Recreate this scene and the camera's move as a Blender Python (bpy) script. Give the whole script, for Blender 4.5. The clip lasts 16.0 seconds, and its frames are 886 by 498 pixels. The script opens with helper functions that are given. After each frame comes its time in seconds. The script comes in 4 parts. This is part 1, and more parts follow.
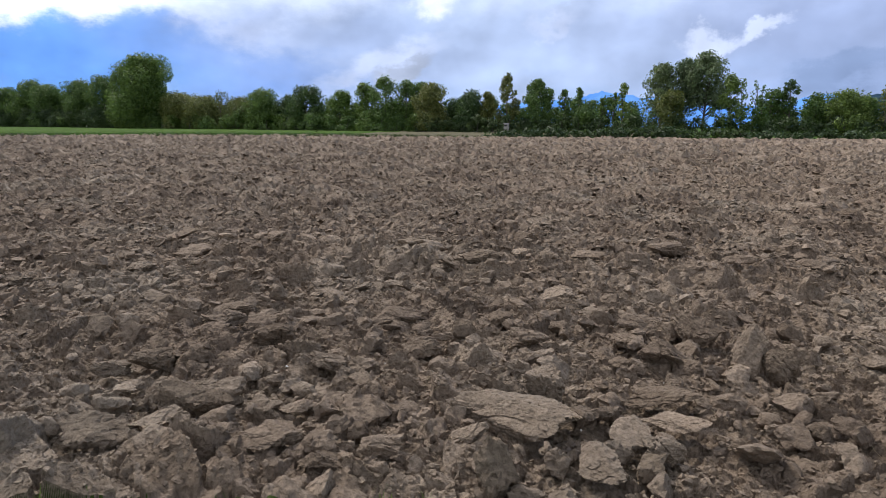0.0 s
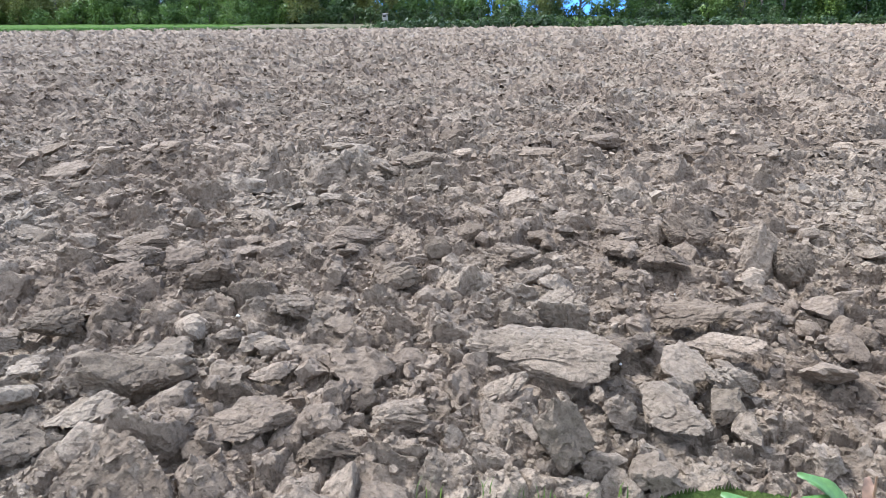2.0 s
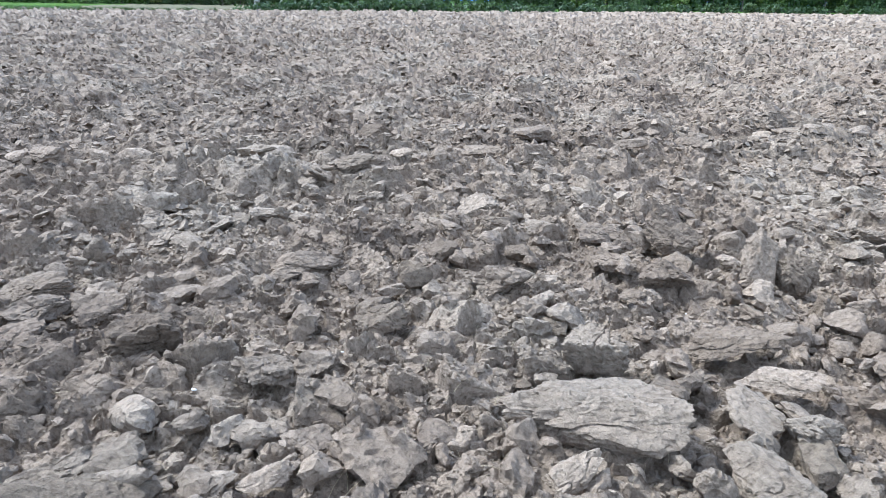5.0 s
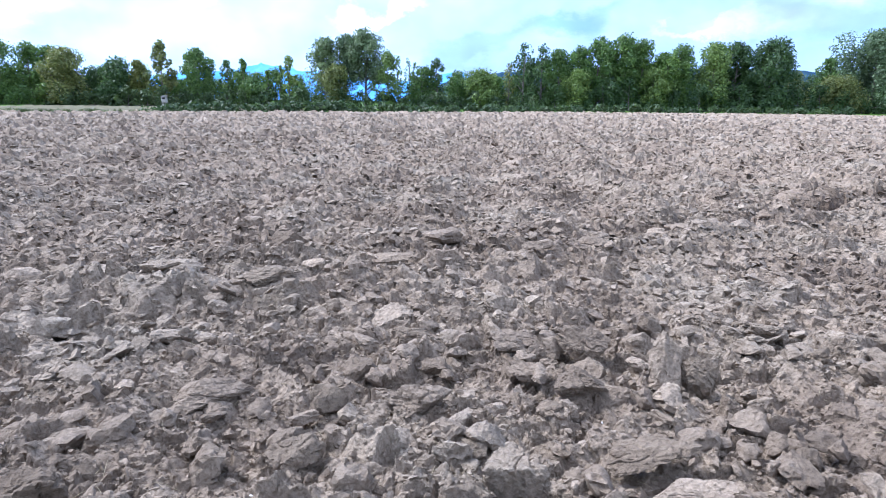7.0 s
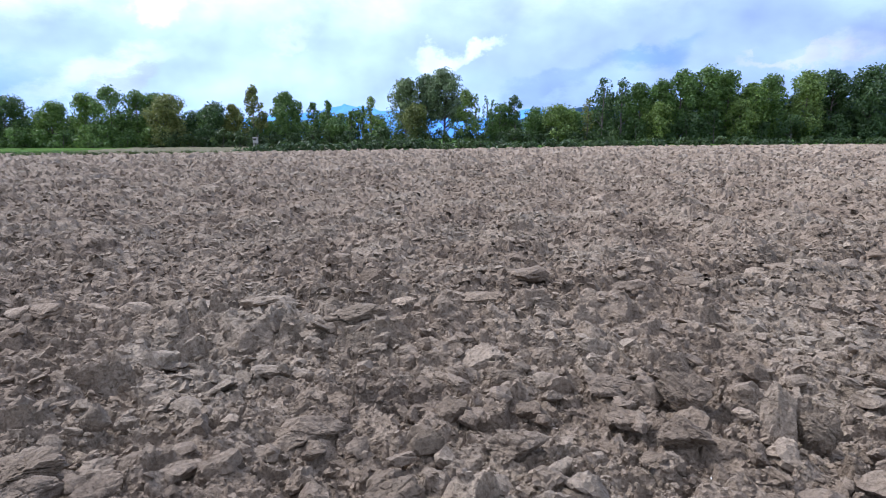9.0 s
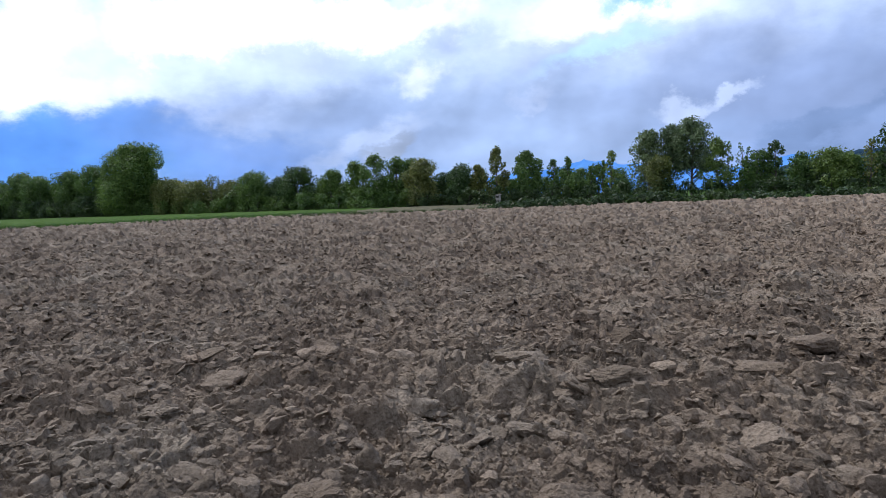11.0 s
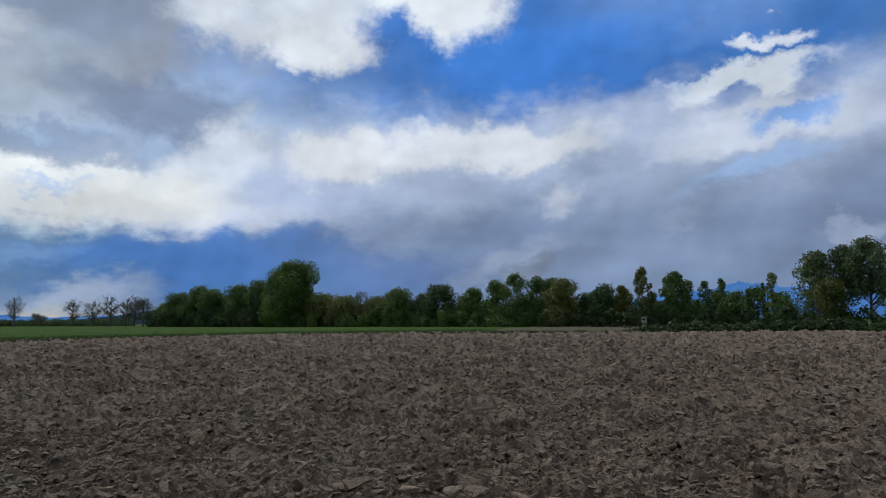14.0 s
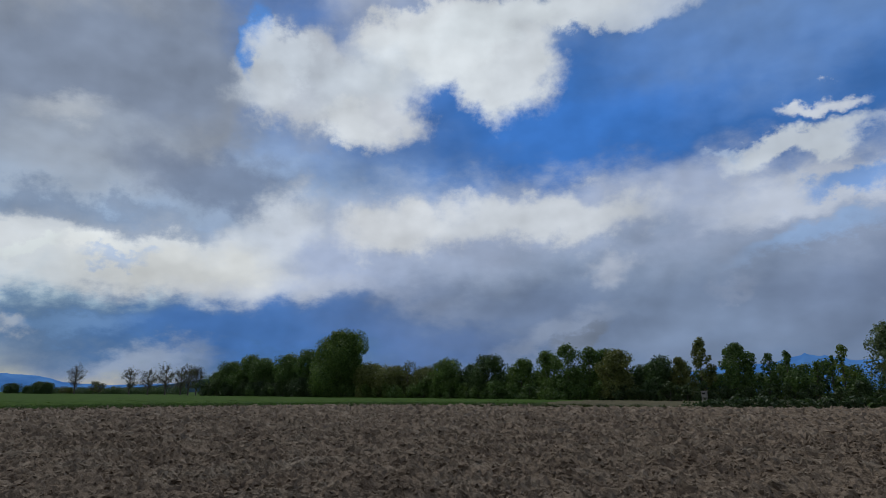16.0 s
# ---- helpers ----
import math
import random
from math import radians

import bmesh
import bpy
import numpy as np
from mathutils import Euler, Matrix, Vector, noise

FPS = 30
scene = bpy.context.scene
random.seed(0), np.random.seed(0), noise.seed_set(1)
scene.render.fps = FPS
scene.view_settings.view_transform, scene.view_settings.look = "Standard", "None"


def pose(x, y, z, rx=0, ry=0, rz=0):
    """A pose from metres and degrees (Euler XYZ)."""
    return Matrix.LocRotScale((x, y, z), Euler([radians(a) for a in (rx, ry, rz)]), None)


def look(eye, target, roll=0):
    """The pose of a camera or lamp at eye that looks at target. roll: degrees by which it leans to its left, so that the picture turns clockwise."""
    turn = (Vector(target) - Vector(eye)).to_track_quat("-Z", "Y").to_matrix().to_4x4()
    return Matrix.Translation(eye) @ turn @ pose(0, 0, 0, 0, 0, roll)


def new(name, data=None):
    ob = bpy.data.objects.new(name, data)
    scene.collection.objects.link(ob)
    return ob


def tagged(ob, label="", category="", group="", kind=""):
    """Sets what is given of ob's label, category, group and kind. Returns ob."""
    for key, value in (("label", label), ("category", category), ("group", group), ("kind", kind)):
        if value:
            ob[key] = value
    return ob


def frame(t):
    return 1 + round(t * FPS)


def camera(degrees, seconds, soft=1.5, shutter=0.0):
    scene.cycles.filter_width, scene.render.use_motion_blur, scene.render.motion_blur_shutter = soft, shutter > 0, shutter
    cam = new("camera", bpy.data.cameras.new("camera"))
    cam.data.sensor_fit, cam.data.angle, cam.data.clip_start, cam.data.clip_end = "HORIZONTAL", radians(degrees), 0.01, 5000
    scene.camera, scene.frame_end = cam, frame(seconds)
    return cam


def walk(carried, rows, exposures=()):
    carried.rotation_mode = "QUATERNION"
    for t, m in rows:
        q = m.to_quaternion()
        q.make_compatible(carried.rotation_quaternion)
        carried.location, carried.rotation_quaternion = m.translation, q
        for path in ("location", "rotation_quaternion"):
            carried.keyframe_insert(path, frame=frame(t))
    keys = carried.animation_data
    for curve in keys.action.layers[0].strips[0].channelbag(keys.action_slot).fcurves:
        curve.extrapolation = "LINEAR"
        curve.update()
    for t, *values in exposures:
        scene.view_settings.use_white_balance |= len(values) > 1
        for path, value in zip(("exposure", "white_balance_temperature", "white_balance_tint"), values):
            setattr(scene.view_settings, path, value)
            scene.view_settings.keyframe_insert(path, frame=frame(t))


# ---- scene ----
cam = camera(70.4, 16.0, soft=0.5)
PATH = [
    (0, (1.349, -0.659, 1.62), (0.455, 1.088, 1.234), 0.4),
    (0.5, (1.185, -0.518, 1.607), (0.359, 1.246, 1.152), 0.4),
    (1, (0.969, -0.427, 1.583), (0.296, 1.373, 1.028), 1.2),
    (1.5, (0.736, -0.376, 1.575), (0.179, 1.441, 0.951), 0.0),
    (2, (0.556, -0.201, 1.522), (0.025, 1.598, 0.828), -0.3),
    (2.5, (0.352, -0.109, 1.512), (-0.186, 1.66, 0.749), 1.8),
    (3, (0.114, -0.078, 1.508), (-0.383, 1.688, 0.711), -0.7),
    (3.5, (0.0, -0.004, 1.503), (-0.449, 1.763, 0.681), 0.5),
    (4, (-0.044, 0.175, 1.496), (-0.439, 1.956, 0.675), 0.7),
    (4.5, (-0.072, 0.252, 1.505), (-0.339, 2.053, 0.676), 0.0),
    (5, (-0.089, 0.274, 1.537), (-0.265, 2.125, 0.801), 0.7),
    (5.2, (-0.084, 0.29, 1.554), (-0.198, 2.16, 0.855), 1.4),
    (7.3, (-0.07, 0.327, 1.675), (0.024, 2.276, 1.234), 0.3),
    (7.5, (-0.067, 0.315, 1.676), (0.034, 2.264, 1.241), 0.1),
    (8, (-0.078, 0.314, 1.681), (0.024, 2.267, 1.263), 0.0),
    (8.5, (-0.135, 0.318, 1.689), (-0.148, 2.279, 1.296), -0.0),
    (9, (-0.185, 0.327, 1.708), (-0.348, 2.29, 1.36), -0.4),
    (9.5, (-0.231, 0.331, 1.705), (-0.534, 2.282, 1.384), -0.8),
    (10, (-0.294, 0.327, 1.717), (-0.798, 2.241, 1.43), -1.4),
    (10.2, (-0.288, 0.337, 1.71), (-0.88, 2.229, 1.447), -1.5),
    (12.3, (-0.485, 0.426, 1.714), (-1.604, 2.084, 1.697), -0.9),
    (12.5, (-0.479, 0.427, 1.718), (-1.611, 2.076, 1.717), -0.3),
    (13, (-0.523, 0.445, 1.746), (-1.68, 2.075, 1.809), -0.3),
    (13.5, (-0.557, 0.468, 1.785), (-1.745, 2.07, 1.927), -0.1),
    (14, (-0.579, 0.464, 1.831), (-1.817, 2.018, 2.057), -0.5),
    (14.5, (-0.601, 0.477, 1.861), (-1.854, 2.008, 2.159), -1.4),
    (15, (-0.633, 0.498, 1.892), (-1.892, 2.005, 2.268), -1.6),
    (15.5, (-0.713, 0.498, 1.901), (-2.021, 1.951, 2.325), -0.8),
    (16, (-0.673, 0.506, 1.884), (-2.003, 1.932, 2.328), 0.1),
]
EXPOSURES = [
    (0.0, 0.3, 6500, 11), (0.5, 0.8, 6350, 11), (1.0, 1.12, 6050, 10), (1.5, 1.35, 5800, 9), (3.5, 1.72, 5250, 5), (5.0, 1.62, 5200, 4), (7.5, 1.42, 5250, 12),
    (9.0, 0.9, 5600, 12), (10.2, 0.45, 5800, 11), (12.5, -0.52, 6000, 8), (14.5, -1.02, 6150, 6), (16.0, -1.18, 6200, 6),
]
walk(cam, [(t, look(eye, target, roll)) for t, eye, target, roll in PATH], EXPOSURES)

# ---- world: blue sky under broken spring clouds, with a veiled sun ----
SUN_AZ, SUN_EL = -62.0, 47.0
world = bpy.data.worlds.new("sky")
scene.world = world
world.use_nodes = True
wt = world.node_tree
wt.nodes.clear()


def wnode(kind, **props):
    n = wt.nodes.new(kind)
    for key, value in props.items():
        if key == "operation":
            n.operation = value
        elif key == "vector_type":
            n.vector_type = value
        elif key == "data_type":
            n.data_type = value
        elif key == "interpolation_type":
            n.interpolation_type = value
    return n


def wmath(op, a, b=None):
    n = wnode("ShaderNodeMath", operation=op)
    for i, v in enumerate((a, b)):
        if v is None:
            continue
        if isinstance(v, (int, float)):
            n.inputs[i].default_value = v
        else:
            wt.links.new(v, n.inputs[i])
    return n.outputs[0]


def srgb(r, g, b):
    """Linear colour from 0..255 display values."""
    return tuple((c / 255 / 12.92 if c <= 10 else ((c / 255 + 0.055) / 1.055) ** 2.4) for c in (r, g, b)) + (1,)


sky = wt.nodes.new("ShaderNodeTexSky")
sky.sky_type = "NISHITA"
sky.sun_disc = False
sky.sun_elevation = radians(SUN_EL)
sky.sun_rotation = radians(SUN_AZ)
sky.air_density, sky.dust_density, sky.ozone_density = 1.0, 0.6, 2.0
sky_gain = wnode("ShaderNodeVectorMath", operation="SCALE")
wt.links.new(sky.outputs[0], sky_gain.inputs[0])
sky_gain.inputs[3].default_value = 0.12

geo = wt.nodes.new("ShaderNodeTexCoord")
sep = wt.nodes.new("ShaderNodeSeparateXYZ")
wt.links.new(geo.outputs["Generated"], sep.inputs[0])
azim = wmath("MULTIPLY", wmath("ARCTAN2", sep.outputs[0], sep.outputs[1]), 57.29578)
elev = wmath("MULTIPLY", wmath("ARCSINE", sep.outputs[2]), 57.29578)
plane = wt.nodes.new("ShaderNodeCombineXYZ")
wt.links.new(azim, plane.inputs[0])
wt.links.new(elev, plane.inputs[1])


def cloud_noise(scale, detail, rough, stretch=1.0, shift=0.0, aside=(0.0, 0.0)):
    m = wt.nodes.new("ShaderNodeMapping")
    m.inputs["Location"].default_value = (shift + aside[0], shift * 0.7 + aside[1], shift * 0.3)
    m.inputs["Scale"].default_value = (1.0, stretch, 1.0)
    wt.links.new(plane.outputs[0], m.inputs[0])
    n = wt.nodes.new("ShaderNodeTexNoise")
    n.inputs["Scale"].default_value = scale
    n.inputs["Detail"].default_value = detail
    n.inputs["Roughness"].default_value = rough
    wt.links.new(m.outputs[0], n.inputs["Vector"])
    return n


def warped(noise_node, amount):
    sub = wnode("ShaderNodeVectorMath", operation="SUBTRACT")
    wt.links.new(noise_node.outputs["Color"], sub.inputs[0])
    sub.inputs[1].default_value = (0.5, 0.5, 0.5)
    mul = wnode("ShaderNodeVectorMath", operation="SCALE")
    wt.links.new(sub.outputs[0], mul.inputs[0])
    mul.inputs[3].default_value = amount
    add = wnode("ShaderNodeVectorMath", operation="ADD")
    wt.links.new(plane.outputs[0], add.inputs[0])
    wt.links.new(mul.outputs[0], add.inputs[1])
    return add.outputs[0]


soft_space = warped(cloud_noise(0.13, 7, 0.6, 1.6), 9.0)
puff_space = warped(cloud_noise(0.22, 8, 0.6, 1.2, 7.0), 8.0)

state = {"colour": sky_gain.outputs[0]}


def cloud(az, el, half_w, half_h, tilt, colour, edge=0.5, cover=1.0, puffy=False):
    """One bank of cloud round a direction, in degrees; edge: the softness of its border."""
    m = wt.nodes.new("ShaderNodeMapping")
    m.vector_type = "TEXTURE"
    m.inputs["Location"].default_value = (az, el, 0)
    m.inputs["Rotation"].default_value = (0, 0, radians(tilt))
    m.inputs["Scale"].default_value = (half_w, half_h, 1e6)
    wt.links.new(puff_space if puffy else soft_space, m.inputs[0])
    ln = wnode("ShaderNodeVectorMath", operation="LENGTH")
    wt.links.new(m.outputs[0], ln.inputs[0])
    mr = wnode("ShaderNodeMapRange", interpolation_type="SMOOTHSTEP")
    wt.links.new(ln.outputs["Value"], mr.inputs[0])
    mr.inputs[1].default_value, mr.inputs[2].default_value = 1 - edge, 1 + edge
    mr.inputs[3].default_value, mr.inputs[4].default_value = cover, 0.0
    mix = wnode("ShaderNodeMix", data_type="RGBA")
    wt.links.new(mr.outputs[0], mix.inputs[0])
    wt.links.new(state["colour"], mix.inputs[6])
    mix.inputs[7].default_value = srgb(*colour)
    state["colour"] = mix.outputs[2]


cloud(-41.9, 2.7, 71.1, 3.0, -0, (135, 162, 208), 0.8, 0.9)
cloud(6.3, 4.0, 43.4, 5.7, -1, (135, 162, 204), 0.8, 0.8)
cloud(-26.7, 24.2, 31.8, 7.2, -3, (61, 129, 220), 0.6, 0.9)
cloud(-60.2, 30.5, 6.4, 5.3, 8, (66, 131, 218), 0.6, 0.8)
cloud(-27.5, 12.0, 39.2, 7.5, 2, (215, 227, 258), 0.3, 1)
cloud(-19.8, 8.1, 22.0, 4.3, -3, (192, 209, 238), 0.6, 0.8)
cloud(13.1, 9.3, 44.6, 5.7, -3, (168, 182, 211), 0.6, 0.85)
cloud(-27.2, 5.8, 17.9, 5.3, 2, (152, 172, 205), 0.6, 0.7)
cloud(-47.2, 14.9, 5.8, 2.8, 1, (264, 265, 270), 0.4, 0.95, True)
cloud(-33.4, 15.5, 9.9, 2.3, 1, (262, 264, 270), 0.4, 0.9, True)
cloud(-11.4, 16.0, 7.9, 1.8, 4, (248, 253, 268), 0.5, 0.8)
cloud(-71.0, 10.9, 13.7, 3.2, -3, (264, 266, 270), 0.35, 1, True)
cloud(-58.0, 4.5, 19.2, 2.8, -1, (84, 131, 190), 0.6, 0.9)
cloud(-72.5, 5.4, 11.8, 1.8, -0, (99, 138, 190), 0.7, 0.8)
cloud(35.6, 6.2, 5.3, 1.5, 14, (99, 144, 215), 0.7, 0.7)
cloud(27.4, 5.8, 3.6, 0.9, 8, (209, 215, 224), 0.6, 0.8)
cloud(-38.5, 29.8, 7.3, 4.7, -15, (261, 264, 270), 0.22, 1, True)
cloud(-44.2, 31.7, 8.6, 2.8, 8, (264, 265, 270), 0.25, 1, True)
cloud(-50.8, 25.3, 6.0, 3.7, -11, (259, 261, 269), 0.25, 1, True)
cloud(-27.7, 32.9, 11.2, 2.0, 3, (259, 263, 270), 0.3, 1, True)
cloud(-57.4, 27.7, 4.8, 4.2, 6, (249, 251, 259), 0.28, 1, True)
cloud(-73.1, 25.0, 11.4, 8.3, -3, (199, 203, 213), 0.24, 1, True)
# folds, gaps and small puffs of the nearer banks
cloud(-73.0, 25.5, 16.2, 6.2, 14, (157, 173, 204), 0.5, 0.75, True)
cloud(-75.3, 17.8, 12.2, 3.5, -0, (212, 222, 240), 0.6, 0.75)
cloud(-76.3, 21.7, 2.4, 1.1, 2, (274, 275, 278), 0.8, 0.45)
cloud(-62.9, 17.5, 9.0, 2.6, -9, (147, 162, 193), 0.5, 0.8, True)
cloud(-72.9, 14.2, 10.6, 1.3, -4, (157, 175, 206), 0.5, 0.75, True)
cloud(-58.8, 14.1, 4.6, 2.5, 28, (273, 275, 280), 0.55, 0.62, True)
cloud(-56.0, 22.5, 2.1, 1.7, 4, (170, 186, 219), 0.5, 0.6, True)
cloud(-60.7, 26.4, 3.1, 2.3, 34, (265, 269, 276), 0.5, 0.7, True)
cloud(-61.2, 29.7, 1.2, 2.7, -10, (103, 175, 270), 0.4, 0.85, True)
cloud(-58.5, 29.4, 2.9, 2.0, -11, (257, 263, 274), 0.4, 0.9, True)
cloud(-44.4, 30.3, 7.3, 3.4, 16, (276, 279, 283), 0.45, 0.8, True)
cloud(-51.1, 27.3, 5.0, 2.6, 11, (252, 260, 272), 0.5, 0.6, True)
cloud(-52.0, 23.5, 3.2, 1.9, -25, (273, 275, 280), 0.4, 0.8, True)
cloud(-37.5, 32.6, 6.7, 1.8, 8, (273, 277, 282), 0.4, 0.9, True)
cloud(-14.4, 28.1, 11.7, 4.6, 4, (149, 187, 250), 0.7, 0.6)
cloud(-28.6, 23.2, 9.8, 2.6, 4, (92, 162, 266), 0.6, 0.5)
cloud(-9.8, 22.3, 2.4, 0.7, -5, (272, 273, 279), 0.5, 0.85, True)
cloud(-16.7, 19.9, 2.0, 0.5, 6, (226, 244, 274), 0.5, 0.7, True)
cloud(-11.6, 19.4, 5.7, 1.2, 5, (264, 269, 277), 0.4, 0.9, True)
cloud(-8.9, 15.9, 3.3, 0.9, 7, (112, 181, 269), 0.5, 0.7, True)
cloud(-47.5, 14.3, 4.8, 1.9, 5, (276, 276, 281), 0.6, 0.6, True)
cloud(-36.8, 15.5, 6.8, 1.7, 5, (268, 271, 279), 0.7, 0.55, True)
cloud(-27.3, 10.8, 1.6, 1.2, -3, (270, 270, 278), 0.8, 0.4, True)
cloud(-11.2, 12.7, 5.2, 0.8, 12, (185, 221, 273), 0.6, 0.6)
cloud(-76.6, 9.3, 5.4, 1.6, 6, (266, 270, 275), 0.5, 0.7)
cloud(-77.5, 10.5, 1.8, 0.6, 7, (274, 278, 278), 0.4, 0.8, True)
cloud(-71.1, 10.8, 1.8, 0.6, 6, (151, 204, 277), 0.5, 0.8, True)
cloud(-73.4, 11.6, 2.3, 0.7, 6, (280, 281, 281), 0.4, 0.9, True)
cloud(-65.1, 9.9, 9.0, 1.5, -5, (278, 276, 272), 0.55, 0.62, True)
cloud(-57.4, 8.2, 7.5, 1.3, 2, (245, 250, 266), 0.6, 0.6)
cloud(-57.3, 5.3, 13.1, 2.0, 1, (97, 147, 225), 0.55, 0.85)
cloud(-43.2, 4.1, 6.6, 1.8, -0, (108, 149, 222), 0.6, 0.7)
cloud(-73.4, 5.2, 4.0, 1.0, 3, (162, 201, 253), 0.6, 0.5)
cloud(-67.3, 2.4, 3.9, 0.9, 10, (225, 234, 256), 0.8, 0.5)
cloud(-77.5, 5.2, 1.4, 0.8, 4, (270, 267, 263), 0.7, 0.4, True)
cloud(-32.8, 5.4, 4.5, 0.8, 24, (258, 263, 273), 0.8, 0.45)
# a lavender-grey veil low over the trees, with its own bright puffs
cloud(17.2, 5.9, 27.7, 6.5, -3, (116, 134, 174), 0.45, 0.65)
cloud(-21.8, 5.3, 24.7, 4.7, 1, (130, 146, 184), 0.6, 0.28)
cloud(-5.5, 6.9, 2.1, 1.0, 10, (190, 202, 228), 0.45, 0.75, True)
cloud(-1.1, 7.7, 2.2, 0.7, 14, (192, 204, 230), 0.45, 0.75, True)
cloud(13.0, 6.8, 4.0, 1.0, 10, (104, 132, 170), 0.6, 0.8)
cloud(4.9, 4.3, 5.3, 0.9, 19, (111, 131, 167), 0.6, 0.6)
cloud(-17.7, 8.3, 1.8, 0.6, 7, (180, 192, 220), 0.7, 0.5, True)
cloud(-30.6, 5.0, 2.4, 0.7, 28, (155, 160, 168), 0.5, 0.7)
cloud(24.8, 6.1, 4.2, 0.4, 5, (162, 165, 172), 0.6, 0.7, True)
cloud(31.2, 6.5, 4.4, 1.6, -4, (114, 127, 155), 0.6, 0.6)
cloud(-40, 6.5, 13, 3.5, 0, (128, 147, 186), 0.6, 0.5)
# the cover goes on overhead and behind
cloud(-20, 74, 230, 33, 0, (176, 182, 196), 0.35, 0.85)
cloud(150, 24, 74, 46, 0, (200, 206, 218), 0.35, 0.8)
cloud(-150, 24, 50, 46, 0, (204, 208, 218), 0.35, 0.8)
# light and dark folds inside the clouds, at two sizes
fold_a = cloud_noise(0.16, 6, 0.5, 1.5, 3.0)
lit_a, lit_b = cloud_noise(0.15, 3, 0.45, 1.3, 5.0), cloud_noise(0.15, 3, 0.45, 1.3, 5.0, (0.8, -1.0))
relief_light = wmath("MULTIPLY", wmath("SUBTRACT", lit_a.outputs[0], lit_b.outputs[0]), 0.75)
fold_b = cloud_noise(0.045, 4, 0.5, 2.0, 11.0)
fold = wmath("ADD", wmath("MULTIPLY", fold_a.outputs[0], 0.6), wmath("MULTIPLY", fold_b.outputs[0], 0.45))
folds = wmath("ADD", wmath("ADD", fold, 0.57), relief_light)
shade = wnode("ShaderNodeVectorMath", operation="SCALE")
wt.links.new(state["colour"], shade.inputs[0])
wt.links.new(folds, shade.inputs[3])
back = wt.nodes.new("ShaderNodeBackground")
back.inputs["Strength"].default_value = 1.15
wt.links.new(shade.outputs[0], back.inputs[0])
wout = wt.nodes.new("ShaderNodeOutputWorld")
wt.links.new(back.outputs[0], wout.inputs[0])

sun = new("sun", bpy.data.lights.new("sun", "SUN"))
sun.data.energy = 3.0
sun.data.angle = radians(18)
sun.data.color = (1.0, 0.95, 0.88)
_a, _e = radians(SUN_AZ), radians(SUN_EL)
sun.matrix_world = look((0, 0, 0), (-math.sin(_a) * math.cos(_e), -math.cos(_a) * math.cos(_e), -math.sin(_e)))


# ---- materials ----
def material(name, rough=0.9):
    m = bpy.data.materials.new(name)
    m.use_nodes = True
    t = m.node_tree
    return m, t, t.nodes["Principled BSDF"]


def tex(t, kind, scale, vector=None, detail=6.0, rough=0.6):
    n = t.nodes.new(kind)
    n.inputs["Scale"].default_value = scale
    if kind == "ShaderNodeTexNoise":
        n.inputs["Detail"].default_value = detail
        n.inputs["Roughness"].default_value = rough
    if vector is not None:
        t.links.new(vector, n.inputs["Vector"])
    return n


def ramp(t, fac, stops):
    r = t.nodes.new("ShaderNodeValToRGB")
    r.color_ramp.elements[0].position, r.color_ramp.elements[0].color = stops[0][0], (*stops[0][1], 1)
    r.color_ramp.elements[1].position, r.color_ramp.elements[1].color = stops[-1][0], (*stops[-1][1], 1)
    for p, c in stops[1:-1]:
        r.color_ramp.elements.new(p).color = (*c, 1)
    t.links.new(fac, r.inputs[0])
    return r.outputs[0]


def mixed(t, fac, a, b, how="MIX"):
    n = t.nodes.new("ShaderNodeMix")
    n.data_type, n.blend_type = "RGBA", how
    if isinstance(fac, (int, float)):
        n.inputs[0].default_value = fac
    else:
        t.links.new(fac, n.inputs[0])
    for i, v in ((6, a), (7, b)):
        if isinstance(v, tuple):
            n.inputs[i].default_value = (*v, 1)
        else:
            t.links.new(v, n.inputs[i])
    return n.outputs[2]


def bumped(t, bsdf, heights):
    """Chains bump nodes: (height socket, strength, distance in metres)."""
    last = None
    for h, strength, distance in heights:
        b = t.nodes.new("ShaderNodeBump")
        b.inputs["Strength"].default_value, b.inputs["Distance"].default_value = strength, distance
        t.links.new(h, b.inputs["Height"])
        if last is not None:
            t.links.new(last, b.inputs["Normal"])
        last = b.outputs[0]
    t.links.new(last, bsdf.inputs["Normal"])


